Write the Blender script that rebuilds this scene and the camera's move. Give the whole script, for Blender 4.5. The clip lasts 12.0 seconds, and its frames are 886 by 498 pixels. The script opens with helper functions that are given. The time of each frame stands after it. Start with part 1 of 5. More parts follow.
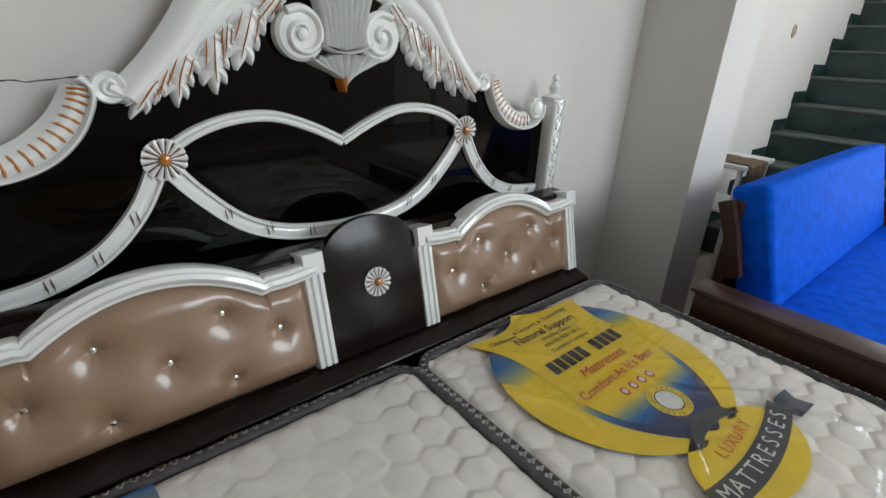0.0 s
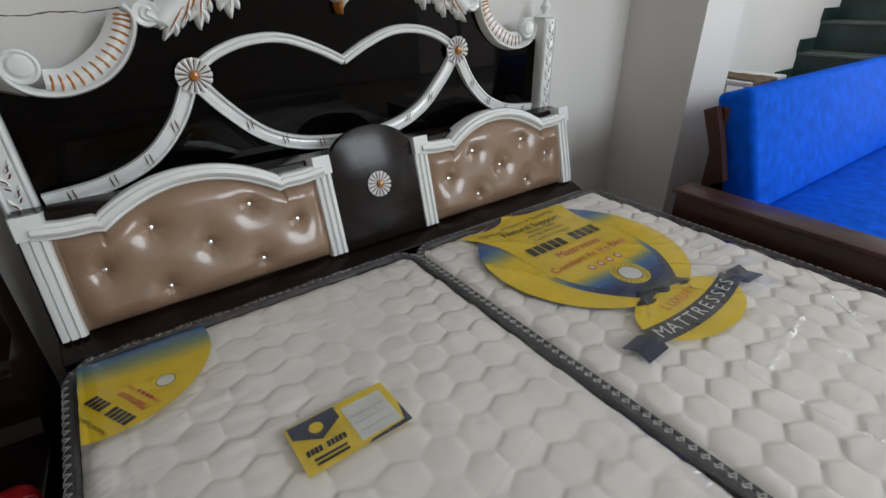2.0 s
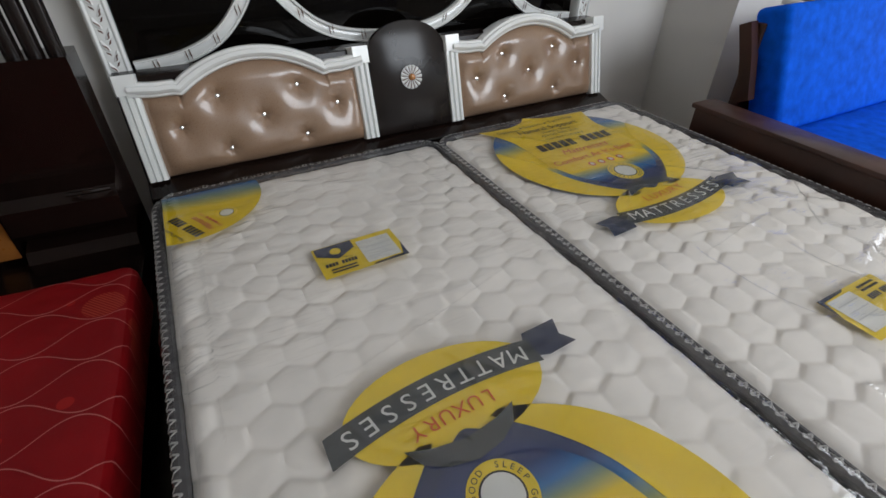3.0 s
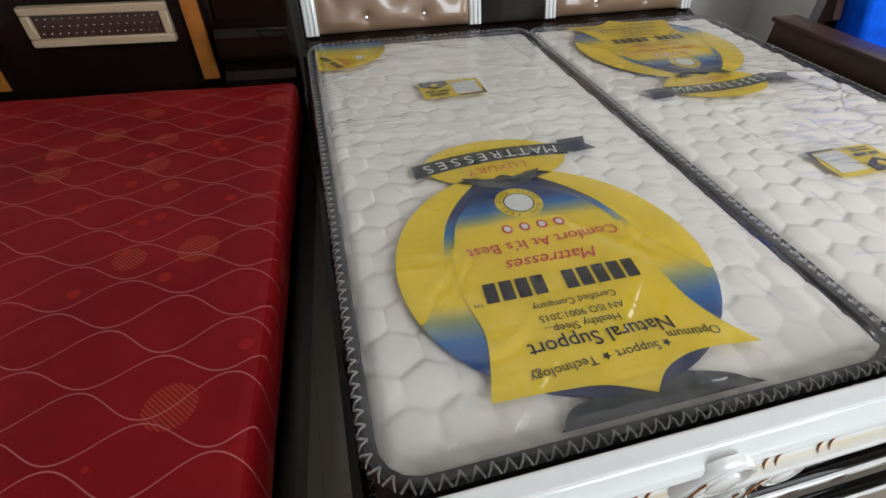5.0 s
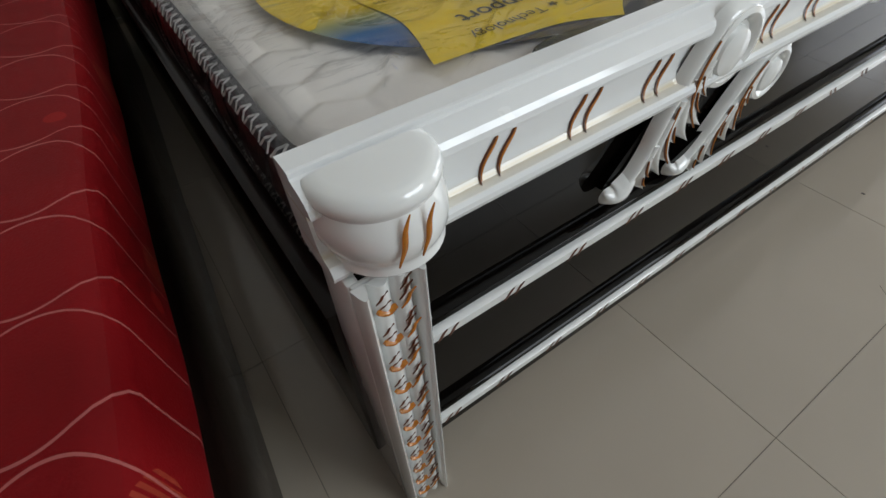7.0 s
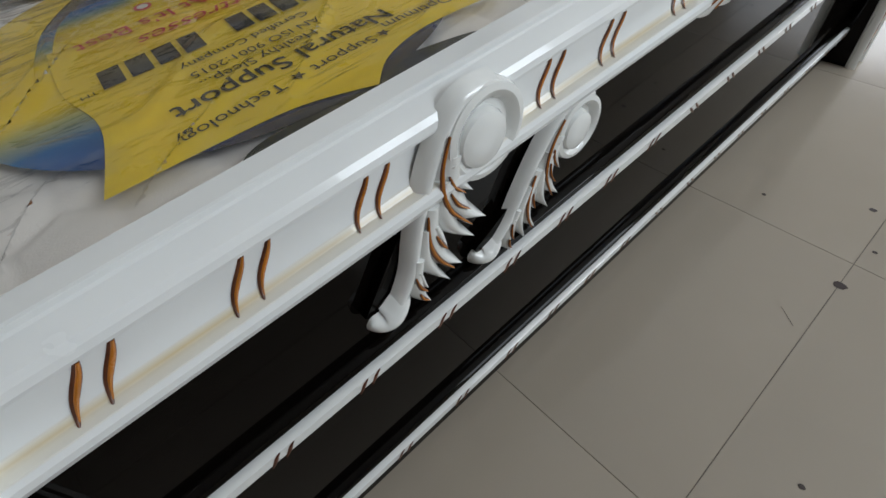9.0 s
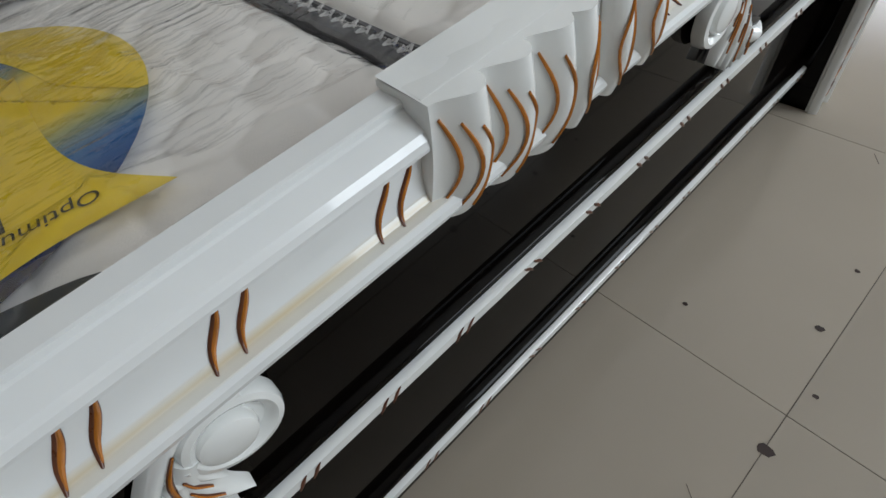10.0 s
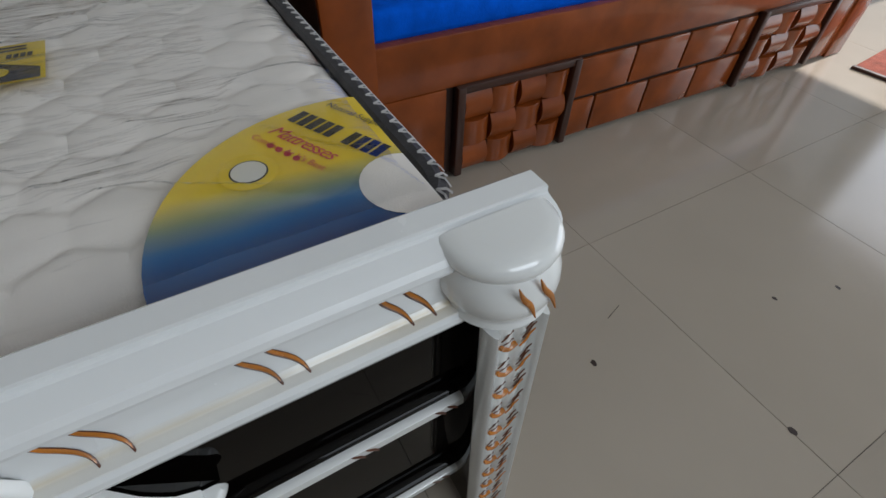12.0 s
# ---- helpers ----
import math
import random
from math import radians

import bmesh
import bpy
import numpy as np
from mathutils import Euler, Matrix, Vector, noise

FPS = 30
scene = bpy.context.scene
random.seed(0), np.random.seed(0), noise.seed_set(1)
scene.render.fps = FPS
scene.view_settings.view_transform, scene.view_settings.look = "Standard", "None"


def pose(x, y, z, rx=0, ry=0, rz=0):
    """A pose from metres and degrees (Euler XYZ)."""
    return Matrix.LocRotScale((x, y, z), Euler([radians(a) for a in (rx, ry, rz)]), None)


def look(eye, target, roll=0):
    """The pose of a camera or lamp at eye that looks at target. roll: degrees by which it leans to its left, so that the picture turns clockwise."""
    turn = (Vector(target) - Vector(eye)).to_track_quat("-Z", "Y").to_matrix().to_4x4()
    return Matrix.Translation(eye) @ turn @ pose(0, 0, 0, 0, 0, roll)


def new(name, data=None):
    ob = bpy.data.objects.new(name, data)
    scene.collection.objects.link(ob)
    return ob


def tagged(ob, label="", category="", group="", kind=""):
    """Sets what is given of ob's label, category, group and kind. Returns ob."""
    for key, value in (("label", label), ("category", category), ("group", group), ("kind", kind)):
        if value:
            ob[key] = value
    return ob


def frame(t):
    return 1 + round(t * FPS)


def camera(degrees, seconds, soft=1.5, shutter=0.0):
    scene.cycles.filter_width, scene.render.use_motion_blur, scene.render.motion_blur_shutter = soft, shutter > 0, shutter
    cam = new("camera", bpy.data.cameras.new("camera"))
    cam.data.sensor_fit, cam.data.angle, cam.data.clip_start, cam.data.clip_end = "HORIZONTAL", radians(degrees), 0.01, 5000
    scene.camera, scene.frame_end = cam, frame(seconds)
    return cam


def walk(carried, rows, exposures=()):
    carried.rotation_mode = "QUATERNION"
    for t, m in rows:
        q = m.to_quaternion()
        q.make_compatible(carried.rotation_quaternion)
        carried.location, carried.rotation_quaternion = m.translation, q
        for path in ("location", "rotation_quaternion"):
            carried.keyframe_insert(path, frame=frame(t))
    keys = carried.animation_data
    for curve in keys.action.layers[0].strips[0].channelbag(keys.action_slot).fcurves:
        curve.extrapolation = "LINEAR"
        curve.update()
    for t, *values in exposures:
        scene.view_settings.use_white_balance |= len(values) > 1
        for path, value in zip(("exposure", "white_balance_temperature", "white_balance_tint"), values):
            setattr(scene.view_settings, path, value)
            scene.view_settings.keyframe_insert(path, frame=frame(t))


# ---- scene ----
cam = camera(85.7, 12.0)
PATH = [
    (0, (0.301, 0.98, 1.357), (1.49, 2.378, 0.562), 2.7),
    (0.5, (0.311, 0.958, 1.333), (1.565, 2.312, 0.563), 2.2),
    (1, (0.245, 0.833, 1.304), (1.431, 2.253, 0.544), -0.7),
    (1.5, (0.243, 0.781, 1.28), (1.303, 2.259, 0.449), -1.2),
    (2, (0.249, 0.679, 1.28), (1.267, 2.114, 0.329), -1.1),
    (2.5, (0.23, 0.478, 1.247), (1.134, 1.867, 0.128), -0.5),
    (3, (0.207, 0.38, 1.261), (0.963, 1.798, 0.069), 0.1),
    (3.2, (0.205, 0.286, 1.216), (0.888, 1.755, 0.044), 0.5),
    (4.8, (0.023, -0.154, 1.248), (0.405, 1.304, -0.067), 0.2),
    (5, (0.048, -0.191, 1.209), (0.429, 1.252, -0.123), 0.4),
    (5.5, (0.105, -0.241, 1.1), (0.524, 1.146, -0.279), 1.6),
    (6, (0.017, -0.23, 1.009), (0.54, 1.091, -0.398), 1.0),
    (6.5, (-0.031, -0.26, 0.872), (0.613, 0.937, -0.595), -0.8),
    (6.7, (-0.056, -0.271, 0.812), (0.623, 0.9, -0.661), -2.2),
    (8.3, (0.022, -0.235, 0.781), (0.803, 0.786, -0.752), -4.6),
    (8.5, (0.066, -0.244, 0.777), (0.855, 0.796, -0.739), -6.0),
    (9, (0.26, -0.261, 0.791), (1.007, 0.798, -0.732), -9.3),
    (9.5, (0.443, -0.276, 0.797), (1.149, 0.796, -0.737), -12.1),
    (9.7, (0.53, -0.254, 0.787), (1.266, 0.774, -0.762), -11.3),
    (10, (0.712, -0.226, 0.778), (1.366, 0.84, -0.783), -14.8),
    (10.5, (1.016, -0.207, 0.807), (1.657, 0.788, -0.804), -12.6),
    (11, (1.28, -0.243, 0.847), (1.954, 0.752, -0.751), -9.1),
    (11.2, (1.322, -0.261, 0.837), (2.1, 0.755, -0.699), -6.3),
    (11.5, (1.478, -0.249, 0.843), (2.228, 0.8, -0.686), -3.6),
    (12, (1.666, -0.216, 0.845), (2.39, 0.962, -0.6), 2.3),
]
EXPOSURES = [(0, 1.2, 6500, 11), (1.5, 1.17, 6500, 11), (2.5, 1.05, 6450, 14), (3.2, 1.25, 6500, 14), (5.2, 1.5, 6500, 13), (6.5, 1.1, 6500, 11), (8.5, 1.1, 6350, 11), (9.2, 0.95, 6350, 11), (10, 0.9, 6350, 11), (11, 0.38, 6200, 11), (12, 0.36, 6250, 12)]
walk(cam, [(t, look(eye, target, roll)) for t, eye, target, roll in PATH], EXPOSURES)

# ---- world and light ----
world = bpy.data.worlds.new("world")
scene.world = world
world.use_nodes = True
wn = world.node_tree
sky = wn.nodes.new("ShaderNodeTexSky")
sky.sky_type, sky.sun_disc = "NISHITA", False
sky.sun_elevation, sky.sun_rotation = radians(39), radians(92)
wn.nodes["Background"].inputs[1].default_value = 0.06
wn.links.new(sky.outputs[0], wn.nodes["Background"].inputs[0])


def sun_lamp(direction, strength):
    d = bpy.data.lights.new("sun", "SUN")
    d.energy, d.angle, d.color = strength, radians(0.6), (1.0, 0.95, 0.88)
    o = new("sun", d)
    o.rotation_mode = "QUATERNION"
    o.rotation_quaternion = Vector(direction).to_track_quat("-Z", "Y")


def opening_lamp(name, eye, target, w, h, power, color):
    d = bpy.data.lights.new(name, "AREA")
    d.shape, d.size, d.size_y, d.energy, d.color = "RECTANGLE", w, h, power, color
    o = new(name, d)
    o.matrix_world = look(eye, target)


sun_lamp((-0.78, -0.02, -0.63), 5.0)
opening_lamp("daylight_entrance", (7.12, -0.57, 1.25), (0, -0.57, 0.9), 3.2, 2.4, 38, (0.88, 0.95, 1.0))
opening_lamp("daylight_front", (3.2, -3.74, 3.05), (2.6, 0, 0.9), 3.1, 2.0, 74, (0.895, 0.97, 1.0))


# ---- materials ----
def material(name, color, rough=0.5, metal=0.0, vary=0.06, scale=6.0, fine=60.0, bump=0.15, coat=0.0, dist=0.002, rough_vary=0.08, spec=0.5):
    m = bpy.data.materials.new(name)
    m.use_nodes = True
    t = m.node_tree
    b = t.nodes["Principled BSDF"]
    b.inputs["Metallic"].default_value = metal
    b.inputs["Coat Weight"].default_value = coat
    b.inputs["Coat Roughness"].default_value = 0.05
    b.inputs["Specular IOR Level"].default_value = spec
    tc = t.nodes.new("ShaderNodeTexCoord")
    big = t.nodes.new("ShaderNodeTexNoise")
    big.inputs["Scale"].default_value, big.inputs["Detail"].default_value = scale, 4
    small = t.nodes.new("ShaderNodeTexNoise")
    small.inputs["Scale"].default_value, small.inputs["Detail"].default_value = fine, 3
    for n in (big, small):
        t.links.new(tc.outputs["Object"], n.inputs["Vector"])
    mix = t.nodes.new("ShaderNodeMix")
    mix.data_type = "RGBA"
    lo, hi = [max(0.0, c * (1 - vary * 2)) for c in color], [min(1.0, c * (1 + vary * 2)) for c in color]
    mix.inputs[6].default_value, mix.inputs[7].default_value = (*lo, 1), (*hi, 1)
    t.links.new(big.outputs["Fac"], mix.inputs[0])
    t.links.new(mix.outputs[2], b.inputs["Base Color"])
    mr = t.nodes.new("ShaderNodeMapRange")
    mr.inputs[3].default_value, mr.inputs[4].default_value = max(0.01, rough - rough_vary), min(1.0, rough + rough_vary)
    t.links.new(small.outputs["Fac"], mr.inputs[0])
    t.links.new(mr.outputs[0], b.inputs["Roughness"])
    if bump:
        bp = t.nodes.new("ShaderNodeBump")
        bp.inputs["Strength"].default_value, bp.inputs["Distance"].default_value = bump, dist
        t.links.new(small.outputs["Fac"], bp.inputs["Height"])
        t.links.new(bp.outputs[0], b.inputs["Normal"])
    m["base"] = 1
    return m


def math_node(t, op, a, b=None):
    n = t.nodes.new("ShaderNodeMath")
    n.operation = op
    for i, v in enumerate((a, b)):
        if v is None:
            continue
        if isinstance(v, (int, float)):
            n.inputs[i].default_value = v
        else:
            t.links.new(v, n.inputs[i])
    return n.outputs[0]


WHITE = material("white_lacquer", (0.81, 0.825, 0.81), 0.14, vary=0.02, bump=0.04, coat=0.6, fine=30)
GLAZED = material("glazed_white_lacquer", (0.81, 0.83, 0.83), 0.24, vary=0.02, bump=0.04, coat=0.6, fine=30)
BLACK = material("dark_lacquer", (0.0021, 0.0015, 0.0012), 0.04, vary=0.1, bump=0.008, coat=0.0, fine=14, rough_vary=0.02, spec=0.13)
DARK = material("dark_laminate", (0.012, 0.0085, 0.0075), 0.20, vary=0.15, bump=0.03, fine=120, spec=0.3)
ESPRESSO = material("espresso_wood", (0.009, 0.0045, 0.0035), 0.2, vary=0.25, bump=0.06, fine=50, spec=0.25)
GOLD = material("amber_stain", (0.44, 0.15, 0.016), 0.25, vary=0.3, scale=40, bump=0.2, coat=0.4)
BROWN_STAIN = material("brown_stain", (0.10, 0.032, 0.013), 0.3, vary=0.4, scale=50, bump=0.2)
AMBER = material("amber_bead", (0.45, 0.16, 0.02), 0.12, vary=0.15, bump=0.02, coat=0.8)
LEATHER = material("bronze_leatherette", (0.285, 0.180, 0.114), 0.29, vary=0.06, fine=420, bump=0.12, dist=0.0006, coat=0.35, spec=0.7)
CHROME = material("chrome", (0.8, 0.8, 0.8), 0.08, metal=1.0, bump=0, vary=0.02)
TAPE = material("charcoal_tape", (0.045, 0.043, 0.047), 0.55, vary=0.3, scale=40, fine=300, bump=0.4)
STITCH = material("pale_stitch", (0.42, 0.41, 0.40), 0.6, vary=0.15, scale=80, fine=400, bump=0.3)
BORDER = material("border_fabric", (0.08, 0.07, 0.075), 0.6, vary=0.5, scale=35, fine=200, bump=0.4)
FABRIC = material("quilted_fabric", (0.86, 0.82, 0.775), 0.5, vary=0.05, scale=12, fine=500, bump=0.35, dist=0.0015, spec=0.35)
YELLOW = material("yellow_print", (0.82, 0.60, 0.02), 0.3, vary=0.08, scale=8, fine=25, bump=0.1, coat=0.5)
NAVY = material("navy_print", (0.025, 0.035, 0.075), 0.2, vary=0.2, scale=8, fine=25, bump=0.1, coat=0.5)
SLATE = material("slate_print", (0.045, 0.052, 0.055), 0.22, vary=0.25, scale=8, fine=25, bump=0.25, coat=0.5)
PAPER = material("white_print", (0.72, 0.72, 0.70), 0.3, vary=0.04, bump=0.05, coat=0.3)
INK = material("black_ink", (0.015, 0.015, 0.02), 0.3, bump=0.0)
RED_INK = material("red_ink", (0.55, 0.03, 0.06), 0.3, bump=0.0)
ORANGE_INK = material("orange_ink", (0.65, 0.13, 0.02), 0.3, bump=0.0)
GREY_INK = material("grey_ink", (0.55, 0.55, 0.55), 0.3, bump=0.0)
WALL = material("wall_paint", (0.72, 0.70, 0.67), 0.75, vary=0.05, scale=1.6, fine=18, bump=0.2, dist=0.004)
CEIL = material("ceiling_paint", (0.78, 0.78, 0.76), 0.8, vary=0.04, scale=1.2, fine=20, bump=0.1)
GREEN = material("green_marble", (0.016, 0.040, 0.036), 0.3, vary=0.5, scale=7, fine=40, bump=0.15)
NOSING = material("dusty_tread", (0.10, 0.12, 0.11), 0.5, vary=0.4, scale=8, fine=60, bump=0.2)
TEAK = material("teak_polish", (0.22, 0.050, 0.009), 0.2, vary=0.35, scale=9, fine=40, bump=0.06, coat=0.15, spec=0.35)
# dark teak parts, and the shaded tone painted on the sofa's left arm
TEAK_DARK_SHADE = material("dark_and_shaded_teak", (0.045, 0.014, 0.007), 0.42, vary=0.3, scale=8, fine=40, bump=0.08, coat=0.12)
ORANGE_WOOD = material("orange_wood", (0.42, 0.15, 0.03), 0.3, vary=0.2, scale=9, fine=60, bump=0.1, coat=0.3)
# painted gap shade on the sofa front; also real floor stains and scuffs
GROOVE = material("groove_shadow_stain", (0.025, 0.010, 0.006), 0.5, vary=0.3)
GROUT = material("tile_grout", (0.16, 0.14, 0.115), 0.8, vary=0.3, scale=4)
BEIGE = material("beige_trim", (0.48, 0.36, 0.24), 0.4, vary=0.1, bump=0.2)
TUFT = material("brown_tuft", (0.055, 0.028, 0.022), 0.35, vary=0.2, bump=0.2)
MAT = material("red_mat", (0.30, 0.07, 0.04), 0.9, vary=0.3, scale=30, fine=250, bump=0.6, dist=0.004)
STEEL = material("white_steel", (0.7, 0.7, 0.7), 0.35, vary=0.05, bump=0.05)
JUTE = material("jute_cloth", (0.30, 0.22, 0.14), 0.85, vary=0.2, scale=20, fine=150, bump=0.5)
EARTH = material("paving", (0.34, 0.33, 0.31), 0.85, vary=0.2, scale=0.6, fine=9, bump=0.4)


def marble_tile():
    m = material("vitrified_tile", (0.380, 0.331, 0.270), 0.14, vary=0.05, scale=2.2, fine=9, bump=0.03, rough_vary=0.07)
    t = m.node_tree
    b = t.nodes["Principled BSDF"]
    old = b.inputs["Base Color"].links[0].from_socket
    info = t.nodes.new("ShaderNodeObjectInfo")
    mix = t.nodes.new("ShaderNodeMix")
    mix.data_type, mix.blend_type = "RGBA", "MULTIPLY"
    mr = t.nodes.new("ShaderNodeMapRange")
    mr.inputs[3].default_value, mr.inputs[4].default_value = 0.94, 1.03
    t.links.new(info.outputs["Random"], mr.inputs[0])
    mix.inputs[0].default_value = 1.0
    t.links.new(old, mix.inputs[6])
    t.links.new(mr.outputs[0], mix.inputs[7])
    t.links.new(mix.outputs[2], b.inputs["Base Color"])
    return m


def red_fabric():
    """Red jacquard with pale wavy lines and rust blots."""
    m = material("red_jacquard", (0.19, 0.004, 0.006), 0.5, vary=0.18, scale=5, fine=380, bump=0.3, dist=0.001, spec=0.12)
    t = m.node_tree
    b = t.nodes["Principled BSDF"]
    old = b.inputs["Base Color"].links[0].from_socket
    tc = t.nodes.new("ShaderNodeTexCoord")
    sep = t.nodes.new("ShaderNodeSeparateXYZ")
    t.links.new(tc.outputs["Object"], sep.inputs[0])
    x, y = sep.outputs[0], sep.outputs[1]
    noise_t = t.nodes.new("ShaderNodeTexNoise")
    noise_t.inputs["Scale"].default_value, noise_t.inputs["Detail"].default_value = 5.0, 0
    t.links.new(tc.outputs["Object"], noise_t.inputs["Vector"])
    wav = math_node(t, "MULTIPLY", math_node(t, "SINE", math_node(t, "MULTIPLY", x, 27.0)), 0.029)
    wob = math_node(t, "MULTIPLY", noise_t.outputs["Fac"], 0.04)
    yy = math_node(t, "ADD", math_node(t, "ADD", y, wav), wob)
    fr = math_node(t, "ABSOLUTE", math_node(t, "SUBTRACT", math_node(t, "FRACT", math_node(t, "MULTIPLY", yy, 7.6)), 0.5))
    yb = math_node(t, "SUBTRACT", math_node(t, "ADD", y, wob), wav)
    fb = math_node(t, "ABSOLUTE", math_node(t, "SUBTRACT", math_node(t, "FRACT", math_node(t, "ADD", math_node(t, "MULTIPLY", yb, 7.6), 0.5)), 0.5))
    line = math_node(t, "MAXIMUM", math_node(t, "LESS_THAN", fr, 0.010), math_node(t, "LESS_THAN", fb, 0.010))
    vor = t.nodes.new("ShaderNodeTexVoronoi")
    vor.inputs["Scale"].default_value = 5.5
    t.links.new(tc.outputs["Object"], vor.inputs["Vector"])
    blot = math_node(t, "MULTIPLY", math_node(t, "LESS_THAN", vor.outputs["Distance"], 0.24), 0.6)
    weave = math_node(t, "GREATER_THAN", math_node(t, "SINE", math_node(t, "MULTIPLY", math_node(t, "ADD", x, y), 700.0)), -0.2)
    blot = math_node(t, "MULTIPLY", blot, weave)
    m1 = t.nodes.new("ShaderNodeMix")
    m1.data_type = "RGBA"
    m1.inputs[7].default_value = (0.34, 0.055, 0.028, 1)
    t.links.new(blot, m1.inputs[0])
    spot = t.nodes.new("ShaderNodeTexVoronoi")
    spot.inputs["Scale"].default_value = 9.0
    t.links.new(tc.outputs["Object"], spot.inputs["Vector"])
    m0 = t.nodes.new("ShaderNodeMix")
    m0.data_type = "RGBA"
    m0.inputs[7].default_value = (0.36, 0.016, 0.012, 1)
    t.links.new(math_node(t, "MULTIPLY", math_node(t, "LESS_THAN", spot.outputs["Distance"], 0.13), 0.5), m0.inputs[0])
    t.links.new(old, m0.inputs[6])
    t.links.new(m0.outputs[2], m1.inputs[6])
    m2 = t.nodes.new("ShaderNodeMix")
    m2.data_type = "RGBA"
    m2.inputs[7].default_value = (0.42, 0.13, 0.12, 1)
    t.links.new(math_node(t, "MULTIPLY", line, 0.75), m2.inputs[0])
    t.links.new(m1.outputs[2], m2.inputs[6])
    t.links.new(m2.outputs[2], b.inputs["Base Color"])
    return m


def print_gradient():
    """Printed sky: dark blue to bright blue to yellow and back, along the label's own height."""
    m = material("gradient_print", (0.5, 0.5, 0.5), 0.2, bump=0.1, fine=25, coat=0.5)
    t = m.node_tree
    b = t.nodes["Principled BSDF"]
    uv = t.nodes.new("ShaderNodeUVMap")
    sep = t.nodes.new("ShaderNodeSeparateXYZ")
    t.links.new(uv.outputs[0], sep.inputs[0])
    n = t.nodes.new("ShaderNodeTexNoise")
    n.inputs["Scale"].default_value = 4.0
    t.links.new(uv.outputs[0], n.inputs["Vector"])
    v = math_node(t, "ADD", sep.outputs[1], math_node(t, "MULTIPLY", math_node(t, "SUBTRACT", n.outputs["Fac"], 0.5), 0.10))
    ramp = t.nodes.new("ShaderNodeValToRGB")
    cr = ramp.color_ramp
    cr.elements[0].position, cr.elements[0].color = 0.0, (0.012, 0.02, 0.06, 1)
    cr.elements[1].position, cr.elements[1].color = 1.0, (0.012, 0.02, 0.06, 1)
    for p, c in ((0.22, (0.012, 0.035, 0.15)), (0.31, (0.02, 0.16, 0.42)), (0.36, (0.25, 0.32, 0.2)), (0.42, (0.82, 0.60, 0.03)), (0.62, (0.82, 0.60, 0.03)), (0.68, (0.3, 0.36, 0.2)), (0.75, (0.02, 0.15, 0.42)), (0.87, (0.012, 0.035, 0.16))):
        e = cr.elements.new(p)
        e.color = (*c, 1)
    t.links.new(v, ramp.inputs[0])
    t.links.new(ramp.outputs[0], b.inputs["Base Color"])
    return m


def velvet_blue():
    m = material("royal_blue_velvet", (0.002, 0.105, 0.74), 0.75, vary=0.25, scale=22, fine=180, bump=0.4, spec=0.05)
    b = m.node_tree.nodes["Principled BSDF"]
    b.inputs["Sheen Weight"].default_value = 0.0
    b.inputs["Sheen Tint"].default_value = (0.1, 0.35, 1.0, 1)
    return m


